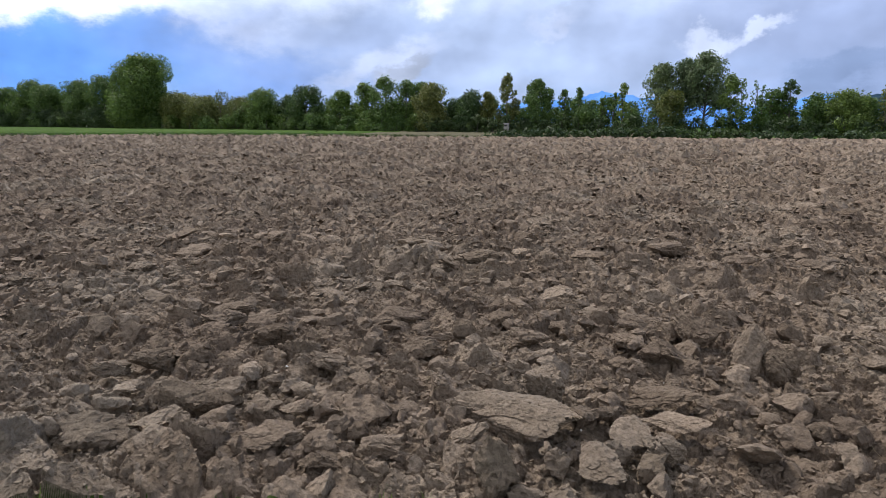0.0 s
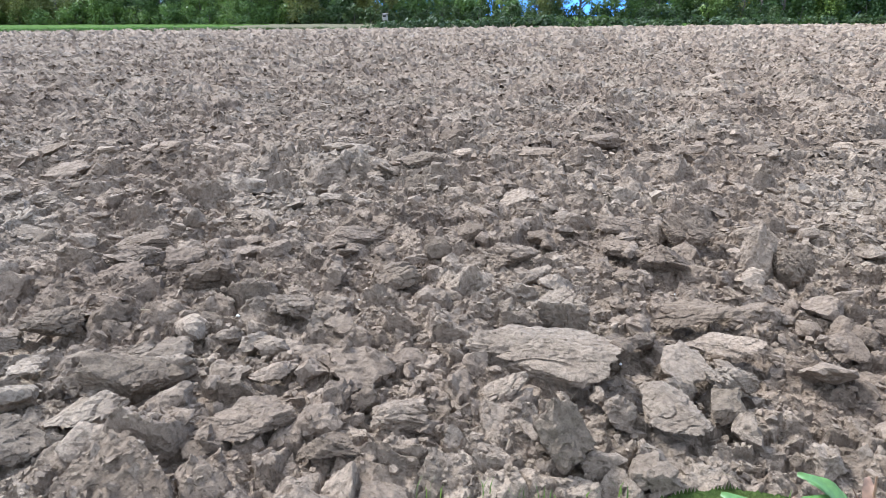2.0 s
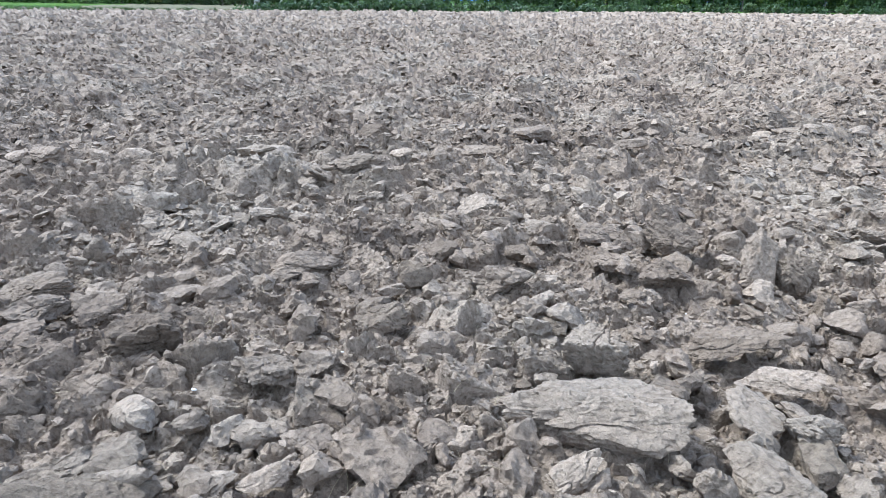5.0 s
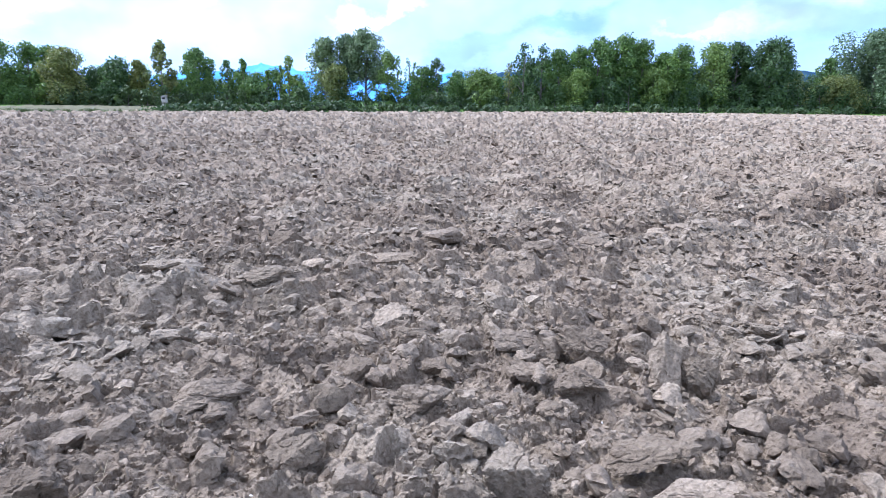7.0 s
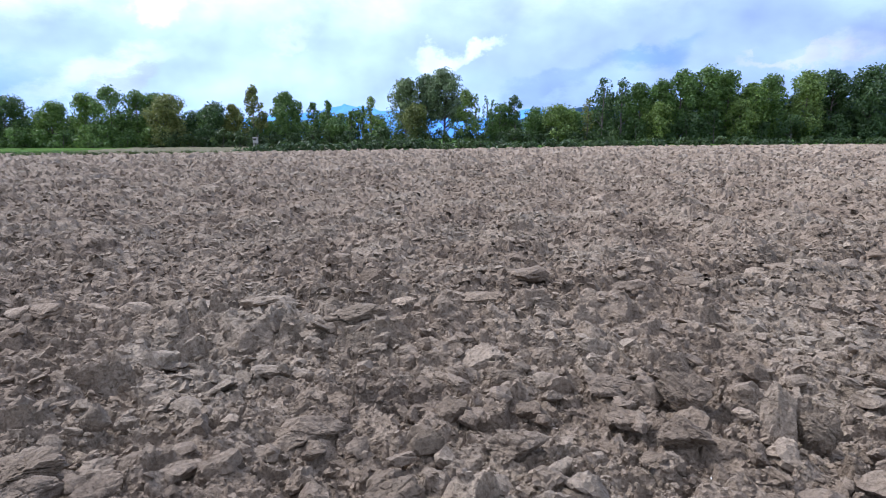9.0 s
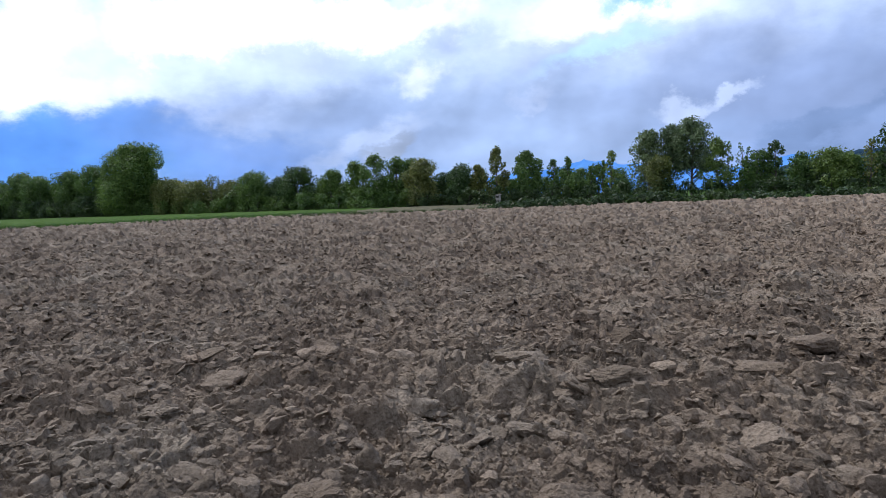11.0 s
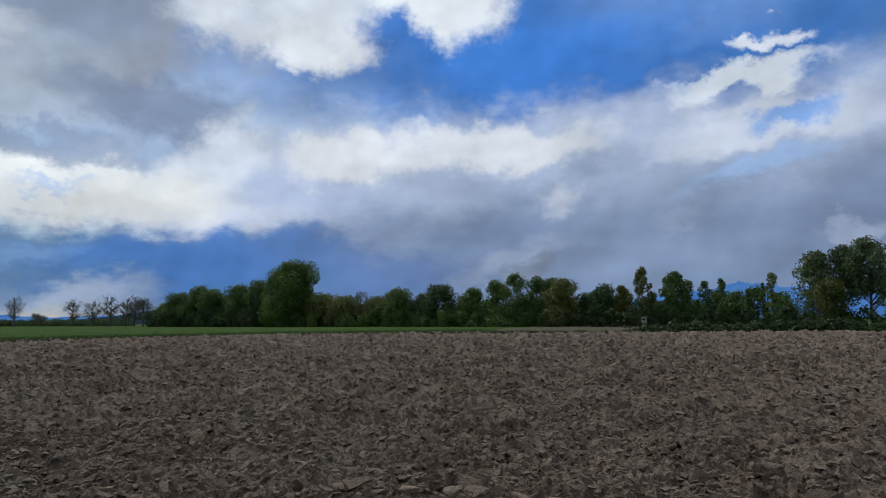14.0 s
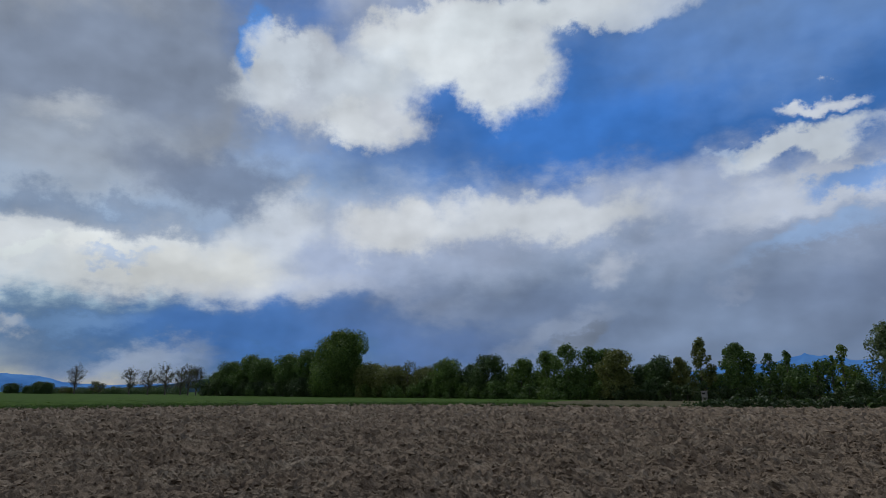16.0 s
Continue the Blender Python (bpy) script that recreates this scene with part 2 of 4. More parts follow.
def soil_material(name, island, one_piece=False, tint=1.0):
    """Dry grey-brown clay: broad patches, even faces with a fine crumbly grain."""
    m, t, bsdf = material(name)
    pos = t.nodes.new("ShaderNodeNewGeometry")
    p = pos.outputs["Position"]
    patch = tex(t, "ShaderNodeTexNoise", 0.55, p, 4, 0.55)
    col = ramp(t, patch.outputs[0], tuple((p_, tuple(c * tint for c in k_)) for p_, k_ in ((0.32, (0.165, 0.124, 0.092)), (0.48, (0.24, 0.184, 0.136)), (0.66, (0.255, 0.206, 0.157)))))
    mid = tex(t, "ShaderNodeTexNoise", 9.0, p, 5, 0.6)
    col = mixed(t, 0.8, col, ramp(t, mid.outputs[0], ((0.32, (0.82, 0.80, 0.78)), (0.5, (1.0, 1.0, 1.0)), (0.68, (1.14, 1.14, 1.13)))), "MULTIPLY")
    rough_n = tex(t, "ShaderNodeTexNoise", 38.0, p, 7, 0.68)
    col = mixed(t, 0.8, col, ramp(t, rough_n.outputs[0], ((0.36, (0.66, 0.64, 0.62)), (0.5, (1.0, 1.0, 1.0)), (0.64, (1.22, 1.22, 1.21)))), "MULTIPLY")
    grain = tex(t, "ShaderNodeTexNoise", 170.0, p, 4, 0.7)
    col = mixed(t, 0.7, col, ramp(t, grain.outputs[0], ((0.34, (0.84, 0.83, 0.82)), (0.66, (1.12, 1.12, 1.12)))), "MULTIPLY")
    if one_piece and not island:
        # soil colour is darker along the furrow
        furrow_dark = t.nodes.new("ShaderNodeAttribute")
        furrow_dark.attribute_name = "furrow_dark"
        col = mixed(t, furrow_dark.outputs["Fac"], col, mixed(t, 1.0, col, (0.42, 0.39, 0.37), "MULTIPLY"))
        tone = t.nodes.new("ShaderNodeAttribute")
        tone.attribute_name = "tone"
        rnd = tone.outputs["Fac"]
    elif island:
        rnd = pos.outputs["Random Per Island"]
    else:
        rnd = t.nodes.new("ShaderNodeObjectInfo").outputs["Random"]
    col = mixed(t, 0.8, col, ramp(t, rnd, ((0.0, (0.62, 0.60, 0.57)), (0.5, (0.98, 0.97, 0.96)), (0.85, (1.12, 1.12, 1.11)), (1.0, (1.34, 1.36, 1.36)))), "MULTIPLY")
    t.links.new(col, bsdf.inputs["Base Color"])
    bsdf.inputs["Roughness"].default_value = 0.95
    bsdf.inputs["Specular IOR Level"].default_value = 0.15
    vor = tex(t, "ShaderNodeTexVoronoi", 30.0, p)
    deep = 1.3 if one_piece else 1.0
    bumped(t, bsdf, ((mid.outputs[0], 0.8, 0.06 * deep), (rough_n.outputs[0], 0.9, 0.026 * deep), (vor.outputs["Distance"], 0.6, 0.016 * deep)))
    return m


SOIL_GROUND = soil_material("soil", False, True, 1.04)
SOIL_CLOD = soil_material("clay_clod", False, False, 0.92)
SOIL_CRUMBS = soil_material("clay_crumbs", True)
PALE_CLAY = soil_material("pale_clay", False, False, 1.15)


def grass_material(name, dark, light, scale):
    m, t, bsdf = material(name)
    pos = t.nodes.new("ShaderNodeNewGeometry")
    n = tex(t, "ShaderNodeTexNoise", scale, pos.outputs["Position"], 6, 0.6)
    f = tex(t, "ShaderNodeTexNoise", scale * 14, pos.outputs["Position"], 5, 0.7)
    col = ramp(t, n.outputs[0], ((0.3, dark), (0.7, light)))
    col = mixed(t, 0.7, col, ramp(t, f.outputs[0], ((0.3, (0.6, 0.6, 0.55)), (0.7, (1.3, 1.3, 1.2)))), "MULTIPLY")
    t.links.new(col, bsdf.inputs["Base Color"])
    bsdf.inputs["Roughness"].default_value = 1.0
    bsdf.inputs["Specular IOR Level"].default_value = 0.05
    bumped(t, bsdf, ((f.outputs[0], 0.8, 0.08),))
    return m


MEADOW = grass_material("meadow_grass", (0.036, 0.072, 0.012), (0.07, 0.122, 0.02), 0.2)
STUBBLE = grass_material("stubble", (0.10, 0.088, 0.06), (0.15, 0.137, 0.088), 0.5)
VERGE = grass_material("verge_grass", (0.035, 0.06, 0.014), (0.09, 0.12, 0.035), 3.0)


def leaf_material(name, dark, light, through_light=0.35):
    m, t, bsdf = material(name)
    pos = t.nodes.new("ShaderNodeNewGeometry")
    info = t.nodes.new("ShaderNodeObjectInfo")
    col = ramp(t, pos.outputs["Random Per Island"], ((0.0, dark), (1.0, light)))
    n = tex(t, "ShaderNodeTexNoise", 0.45, pos.outputs["Position"], 3, 0.5)
    col = mixed(t, 0.7, col, ramp(t, n.outputs[0], ((0.3, (0.65, 0.7, 0.7)), (0.7, (1.3, 1.25, 1.1)))), "MULTIPLY")
    col = mixed(t, 0.6, col, ramp(t, info.outputs["Random"], ((0.0, (0.72, 0.8, 0.8)), (0.5, (1, 1, 1)), (1.0, (1.3, 1.2, 0.9)))), "MULTIPLY")
    t.links.new(col, bsdf.inputs["Base Color"])
    bsdf.inputs["Roughness"].default_value = 0.6
    trans = t.nodes.new("ShaderNodeBsdfTranslucent")
    t.links.new(col, trans.inputs[0])
    mixs = t.nodes.new("ShaderNodeMixShader")
    mixs.inputs[0].default_value = through_light
    t.links.new(bsdf.outputs[0], mixs.inputs[1])
    t.links.new(trans.outputs[0], mixs.inputs[2])
    t.links.new(mixs.outputs[0], t.nodes["Material Output"].inputs[0])
    return m


LEAF = {
    "mid": leaf_material("leaves_mid_green", (0.054, 0.108, 0.022), (0.138, 0.217, 0.046)),
    "dark": leaf_material("leaves_dark_green", (0.028, 0.062, 0.019), (0.071, 0.124, 0.031)),
    "light": leaf_material("leaves_light_green", (0.092, 0.146, 0.030), (0.193, 0.265, 0.059)),
    "grey": leaf_material("leaves_grey_green", (0.076, 0.114, 0.054), (0.168, 0.225, 0.108)),
    "olive": leaf_material("leaves_olive", (0.092, 0.114, 0.028), (0.193, 0.208, 0.056)),
    "bramble": leaf_material("leaves_bramble", (0.025, 0.051, 0.014), (0.064, 0.104, 0.028)),
}


def bark_material():
    m, t, bsdf = material("bark")
    pos = t.nodes.new("ShaderNodeNewGeometry")
    n = tex(t, "ShaderNodeTexNoise", 3.0, pos.outputs["Position"], 6, 0.7)
    t.links.new(ramp(t, n.outputs[0], ((0.3, (0.05, 0.042, 0.034)), (0.7, (0.15, 0.13, 0.11)))), bsdf.inputs["Base Color"])
    bsdf.inputs["Roughness"].default_value = 0.9
    bumped(t, bsdf, ((n.outputs[0], 0.6, 0.05),))
    return m


BARK = bark_material()


def hazed_slope(name, low, high, scale, glow):
    """A far slope, with kilometres of blue air painted into its colour and glow."""
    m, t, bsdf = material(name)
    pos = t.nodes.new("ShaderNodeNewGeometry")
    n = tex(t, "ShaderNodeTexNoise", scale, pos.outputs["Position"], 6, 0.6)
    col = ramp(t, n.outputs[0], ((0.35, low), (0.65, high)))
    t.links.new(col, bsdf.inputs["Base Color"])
    # emission adds the light of the air in front; the slope is no lamp
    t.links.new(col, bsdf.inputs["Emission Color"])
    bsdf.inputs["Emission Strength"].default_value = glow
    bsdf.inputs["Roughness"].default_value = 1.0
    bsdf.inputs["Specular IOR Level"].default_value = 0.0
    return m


# mountains: the blue is air haze put into the colour, and they glow
HAZED_MOUNTAIN = hazed_slope("mountain_painted_haze", (0.05, 0.14, 0.36), (0.085, 0.20, 0.44), 0.006, 0.75)
# wooded hill with a bluish haze tint in its colour and a weak glow
HAZED_HILL = hazed_slope("hill_painted_haze", (0.012, 0.026, 0.05), (0.03, 0.055, 0.075), 0.03, 0.35)


def plain(name, colour, rough=0.7, spread=0.2, scale=8.0):
    m, t, bsdf = material(name)
    pos = t.nodes.new("ShaderNodeNewGeometry")
    n = tex(t, "ShaderNodeTexNoise", scale, pos.outputs["Position"], 5, 0.6)
    lo, hi = tuple(c * (1 - spread) for c in colour), tuple(c * (1 + spread) for c in colour)
    t.links.new(ramp(t, n.outputs[0], ((0.3, lo), (0.7, hi))), bsdf.inputs["Base Color"])
    bsdf.inputs["Roughness"].default_value = rough
    return m


# ---- numeric helpers ----
HERO = []  # place and reach of each recognisable clod


def lattice(ix, iy, seed):
    h = (ix.astype(np.int64) * 374761393 + iy.astype(np.int64) * 668265263 + seed * 1442695041) & 0xFFFFFFFF
    h = ((h ^ (h >> 13)) * 1274126177) & 0xFFFFFFFF
    return ((h ^ (h >> 16)) & 0xFFFFFF) / float(0xFFFFFF)


def value_noise(x, y, seed):
    ix, iy = np.floor(x), np.floor(y)
    fx, fy = x - ix, y - iy
    fx, fy = fx * fx * (3 - 2 * fx), fy * fy * (3 - 2 * fy)
    a, b = lattice(ix, iy, seed), lattice(ix + 1, iy, seed)
    c, d = lattice(ix, iy + 1, seed), lattice(ix + 1, iy + 1, seed)
    return (a + (b - a) * fx) * (1 - fy) + (c + (d - c) * fx) * fy - 0.5


def smooth(a, b, v):
    k = np.clip((v - a) / (b - a), 0, 1)
    return k * k * (3 - 2 * k)


def verge_line(x):
    """How far ahead the grass verge ends and the tilled soil begins."""
    return 1.24 + 0.34 * x - 0.2 * np.clip((-0.2 - x) / 1.2, 0, 1) + 0.04 * np.sin(2.3 * x) + 0.04 * np.sin(7.1 * x + 1.0)


def field_edge(az):
    """Distance of the tilled field's far edge, by the compass angle from straight ahead (degrees)."""
    return np.interp(az, [-120, -77, -66, -52, -37, -28, -15, -1, 18.5, 33, 60, 120], [75, 78, 85, 93, 93, 86, 89, 95, 128, 150, 155, 150])


def furrow_offset(x, y):
    """Metres across the headland furrow that runs over the field; negative on the verge's side."""
    return (y - np.interp(x, [-14, -8, -6.7, -5, -3.75, -2.3, -0.6, 0.95, 3.0, 6.0, 9.8, 20, 40], [-2, 3.2, 5.0, 5.95, 6.2, 6.35, 6.6, 7.35, 8.8, 10.75, 12.8, 18, 30])) * 0.85


def terrain(x, y):
    """The lie of the tilled ground without its clods."""
    x, y = np.asarray(x, float), np.asarray(y, float)
    r = np.hypot(x, y - 0.4)
    z = 0.05 * value_noise(x / 3.1, y / 3.1, 11) + 0.07 * value_noise(x / 9.0, y / 9.0, 12)
    furrow = furrow_offset(x, y)
    z = z - 0.36 * np.exp(-((furrow / 0.34) ** 2)) + 0.17 * np.exp(-(((furrow + 0.65) / 0.4) ** 2)) + 0.04 * np.exp(-(((furrow - 0.8) / 0.5) ** 2))
    along = x * 0.9914 - y * 0.1305
    z = z + 0.08 * np.sin(along * 2 * math.pi / 1.9 + 1.2 * value_noise(x / 4, y / 4, 5)) * smooth(7.0, 9.0, y)
    tilled = smooth(-0.15, 0.15, y - verge_line(x))
    z = z + np.interp(r, [0, 2.5, 4, 6, 9, 13, 18, 25, 50, 90], [0.08, 0.10, 0.06, 0.0, -0.15, -0.12, 0.0, 0.12, 0.15, 0.0])
    z = z * smooth(300, 100, r) * (0.4 + 0.6 * tilled)
    return z + 0.02 * (1 - tilled)


def blocks(x, y, size, seed, share, tall, tilt, sharp=0.2, skew=0.35):
    """Piled angular clods of one size: the height of each one's tilted top, its steep flanks, and its own number.
    share: how many of the cells hold a clod; tall: their height and tilt: their slope, as shares of the size."""
    wx, wy = x + 0.16 * size * value_noise(x / size * 3.1, y / size * 3.1, seed + 60), y + 0.16 * size * value_noise(x / size * 3.1 + 40, y / size * 3.1, seed + 61)
    wx, wy = wx + skew * size * value_noise(x / size * 0.9, y / size * 0.9, seed + 62), wy + skew * size * value_noise(x / size * 0.9, y / size * 0.9 + 40, seed + 63)
    u, v = wx / size, wy / (size * 0.8)
    iu, iv = np.floor(u), np.floor(v)
    f1, f2 = np.full(u.shape, 9.0), np.full(u.shape, 9.0)
    top, num = np.zeros(u.shape), np.zeros(u.shape)
    for du in (-1, 0, 1):
        for dv in (-1, 0, 1):
            cu, cv = iu + du, iv + dv
            px, py = cu + 0.1 + 0.8 * lattice(cu, cv, seed), cv + 0.1 + 0.8 * lattice(cu, cv, seed + 1)
            d = np.hypot(u - px, v - py)
            near = d < f1
            f2 = np.where(near, f1, np.minimum(f2, d))
            f1 = np.where(near, d, f1)
            gx, gy = lattice(cu, cv, seed + 2) - 0.5, lattice(cu, cv, seed + 3) - 0.5
            there = lattice(cu, cv, seed + 5) < share
            h = np.where(there, tall * (0.35 + 0.65 * lattice(cu, cv, seed + 4)) + 2 * tilt * (gx * (u - px) + gy * (v - py)), -1.0)
            top = np.where(near, h, top)
            num = np.where(near, lattice(cu, cv, seed + 6), num)
    rim = np.clip((f2 - f1) / sharp, 0, 1)
    rim = 1 - (1 - rim) ** 2
    return np.where(top > -0.9, (top + 0.4) * rim - 0.4, -1.0) * size, num


def crumble(x, y, r):
    """Broken soil: clods of many sizes piled over one another, roughened; also a number for each clod."""
    x, y = np.asarray(x, float), np.asarray(y, float)
    clear = np.ones(x.shape)
    near = r < 13
    for hx, hy, hr in HERO:
        d = np.hypot(x[near] - hx, y[near] - hy)
        clear[near] = np.minimum(clear[near], smooth(0.55 * hr, 1.25 * hr, d))
    out, num = np.full(x.shape, -0.16), np.full(x.shape, 0.5)
    far = smooth(12, 45, r)
    for size, seed, share, tall, tilt, reach in ((0.62, 122, 0.12, 0.22, 0.30, 400), (0.40, 132, 0.22, 0.34, 0.45, 400), (0.25, 142, 0.40, 0.44, 0.55, 160), (0.15, 152, 0.62, 0.46, 0.6, 80), (0.085, 162, 0.85, 0.46, 0.6, 26), (0.045, 172, 0.95, 0.5, 0.6, 11)):
        use = r < reach
        h, n = blocks(x[use], y[use], size, seed, share, tall, tilt)
        h = h - 0.10 + 0.02 * (size < 0.2)
        if size > 0.2:
            h = np.where(h > -0.2, h, -0.3)
            h = h * (0.3 + 0.7 * clear[use]) - 0.05 * (1 - clear[use])
        h = h + 0.03 * value_noise(x[use] / 0.33, y[use] / 0.33, seed + 70)
        over = h > out[use]
        out[use] = np.where(over, h, out[use])
        num[use] = np.where(over, n, num[use])
    out = (out + 0.03) * (1 + 0.5 * far)
    out = out + 0.09 * value_noise(x / 0.8, y / 0.8, 21) + 0.05 * value_noise(x / 0.31, y / 0.31, 22)
    out = out + (0.03 * value_noise(x / 0.09, y / 0.09, 32) + 0.022 * value_noise(x / 0.045, y / 0.045, 33) + 0.014 * value_noise(x / 0.024, y / 0.024, 34)) * np.clip(1.6 - r / 12, 0, 1)
    return out, num


def mesh_from(name, verts, faces, mat, smooth_shade=True, sizes=3, crease=0):
    """A mesh from arrays: verts (n, 3), faces (m, sizes)."""
    me = bpy.data.meshes.new(name)
    verts, faces = np.asarray(verts, np.float32), np.asarray(faces, np.int32)
    me.vertices.add(len(verts))
    me.vertices.foreach_set("co", verts.ravel())
    me.loops.add(faces.size)
    me.loops.foreach_set("vertex_index", faces.ravel())
    me.polygons.add(len(faces))
    me.polygons.foreach_set("loop_start", np.arange(0, faces.size, sizes, dtype=np.int32))
    me.polygons.foreach_set("use_smooth", np.full(len(faces), smooth_shade))
    for one in mat if isinstance(mat, (list, tuple)) else (mat,):
        me.materials.append(one)
    me.update(calc_edges=True)
    if crease:
        me.set_sharp_from_angle(angle=radians(crease))
    return me


def part(name, me, parent, label=""):
    ob = new(name, me)
    ob.parent = parent
    return tagged(ob, label) if label else ob


# ---- the ground: one sheet from the grass verge to the horizon ----
def ground():
    rings = [0.0, 0.25, 0.5, 0.75]
    while rings[-1] < 4700:
        rings.append(rings[-1] * (1.0 + np.interp(rings[-1], [1.03, 1.06, 4, 8, 20, 60, 150, 151], [0.02, 0.0034, 0.004, 0.005, 0.0065, 0.009, 0.014, 0.12])))
    rings = np.array([0.001, 0.1] + rings[1:])
    angles = np.radians(np.concatenate([np.arange(-84, 54, 0.25), np.arange(54.5, 276, 2.5)]))
    R, A = np.meshgrid(rings, angles, indexing="ij")
    node, none = np.arange(R.size).reshape(R.shape), np.zeros(R.shape)
    dense = smooth(1.5, 3, R) * smooth(220, 140, R) * (A > radians(-83)) * (A < radians(53))
    spread = np.gradient(R, axis=0)
    R = R + 0.7 * (lattice(node, none, 78) - 0.5) * spread * dense
    A = A + 0.7 * (lattice(node, none, 79) - 0.5) * radians(0.25) * dense
    x, y = R * np.sin(A), 0.4 + R * np.cos(A)
    az = np.degrees(np.arctan2(x, y - 0.4))
    tilled = (y > verge_line(x)) & (R < field_edge(az))
    relief, tone = crumble(x, y, R)
    z = terrain(x, y) + relief * tilled * smooth(field_edge(az), field_edge(az) - 6, R)
    z = z + (lattice(node, none, 77) - 0.5) * tilled * spread * 0.8 * smooth(2.5, 8, R) * smooth(160, 60, R)
    rows, cols = R.shape
    verts = np.stack([x, y, z], -1).reshape(-1, 3)
    i = np.arange(rows - 1)[:, None] * cols
    j = np.arange(cols)[None, :]
    k = (j + 1) % cols
    quads = np.stack([i + j, i + k, i + cols + k, i + cols + j], -1).reshape(-1, 4)
    quads = quads[:, ::-1]
    me = mesh_from("ground", verts, quads, [SOIL_GROUND, VERGE, MEADOW, STUBBLE], False, 4)
    c = verts[quads].mean(1)
    caz, cr = np.degrees(np.arctan2(c[:, 0], c[:, 1] - 0.4)), np.hypot(c[:, 0], c[:, 1] - 0.4)
    kind = np.zeros(len(quads), np.int32)
    kind[c[:, 1] < verge_line(c[:, 0])] = 1
    far = cr > field_edge(caz)
    kind[far] = 2
    strip = far & (caz > -37) & (caz < -10) & (cr < 93 + (caz + 37) * 11)
    kind[strip] = 3
    me.polygons.foreach_set("material_index", kind)
    # mask of the darker soil along the furrow, broken up by noise
    furrow_mask = np.exp(-((furrow_offset(verts[:, 0], verts[:, 1]) - 0.10) / 0.45) ** 2) * np.clip(0.85 + 1.2 * value_noise(verts[:, 0] / 0.5, verts[:, 1] / 0.3, 71), 0, 1)
    me.attributes.new("furrow_dark", "FLOAT", "POINT").data.foreach_set("value", furrow_mask.astype(np.float32))
    me.attributes.new("tone", "FLOAT", "POINT").data.foreach_set("value", tone.ravel().astype(np.float32))
    ob = new("ground", me)
    tagged(ob, "tilled grey-brown clay field with verge and green meadow", "field", kind="structure")
    return ob


# ---- distance ----
def ridge(name, label, dist, az0, az1, heights, mat, rough, seed, category):
    """A far ridge: heights are (compass degrees, metres) along it."""
    az = np.linspace(az0, az1, 160)
    h = np.interp(az, [a for a, _ in heights], [v for _, v in heights])
    wob = sum(value_noise(az * s, az * 0 + s, seed + int(s)) / s ** 0.8 for s in (0.5, 1, 2, 4, 8))
    h = np.maximum(h * (1 + rough * wob), 1.0)
    rows = []
    for depth, f in ((0, 0.0), (0.02, 0.35), (0.05, 0.75), (0.08, 1.0), (0.2, -0.05)):
        d = dist * (1 + depth)
        lift = h * f * (1 + 0.06 * value_noise(az * 3, az * 0 + f * 9, seed)) if f > 0 else h * f - 1
        rows.append(np.stack([d * np.sin(np.radians(az)), d * np.cos(np.radians(az)), lift], -1))
    verts = np.concatenate(rows)
    n = len(az)
    faces = [(r * n + i, r * n + i + 1, (r + 1) * n + i + 1, (r + 1) * n + i) for r in range(4) for i in range(n - 1)]
    ob = new(name, mesh_from(name, verts, faces, mat, True, 4))
    return tagged(ob, label, category, kind="structure")


ridge("backdrop_mountains_left", "far blue mountain range under the clouds", 3600, -95.5, -58.8, ((-95.5, 70), (-80.6, 84), (-77.6, 88), (-75.1, 82), (-73.6, 48), (-70.6, 34), (-66.7, 44), (-58.8, 50)), HAZED_MOUNTAIN, 0.10, 3, "mountains")
ridge("backdrop_mountains_middle", "far blue mountains with a pale summit", 3600, -31.2, 10.5, ((-31.2, 90), (-21.3, 130), (-16.0, 150), (-14.0, 178), (-13.4, 198), (-12.0, 186), (-9.4, 170), (-3.4, 110), (0.6, 130), (2.9, 170), (4.1, 158), (7.5, 140), (10.5, 120)), HAZED_MOUNTAIN, 0.08, 5, "mountains")
ridge("backdrop_hill_left", "dark wooded hill beyond the meadow", 1500, -71.1, -41.0, ((-71.1, 4), (-70.1, 8), (-67.7, 13), (-66.0, 18), (-64.3, 27), (-63.0, 32), (-58.8, 40), (-50.9, 30), (-41.0, 10)), HAZED_HILL, 0.06, 8, "hill")
ridge("backdrop_hill_right", "dark blue-green wooded hill behind the trees", 1500, 2.1, 48.4, ((2.1, 45), (3.2, 52), (5.0, 64), (6.5, 72), (8.9, 76), (14.5, 84), (28.4, 80), (48.4, 60)), HAZED_HILL, 0.05, 9, "hill")

# ---- trees ----
def tubes(paths, sides=5):
    """Tapered tubes along paths of (x, y, z, radius)."""
    verts, faces, base = [], [], 0
    for path in paths:
        p = np.array(path, float)
        d = np.gradient(p[:, :3], axis=0)
        d /= np.linalg.norm(d, axis=1)[:, None] + 1e-9
        ref = np.where(np.abs(d[:, 2:3]) > 0.9, np.array([[1.0, 0, 0]]), np.array([[0, 0, 1.0]]))
        u = np.cross(d, ref)
        u /= np.linalg.norm(u, axis=1)[:, None] + 1e-9
        v = np.cross(d, u)
        a = np.arange(sides) * 2 * math.pi / sides
        ring = p[:, None, :3] + p[:, None, 3:4] * (np.cos(a)[None, :, None] * u[:, None] + np.sin(a)[None, :, None] * v[:, None])
        verts.append(ring.reshape(-1, 3))
        for s in range(len(p) - 1):
            for i in range(sides):
                j = (i + 1) % sides
                faces.append((base + s * sides + i, base + s * sides + j, base + (s + 1) * sides + j, base + (s + 1) * sides + i))
        base += len(p) * sides
    return np.concatenate(verts), np.array(faces, np.int32)


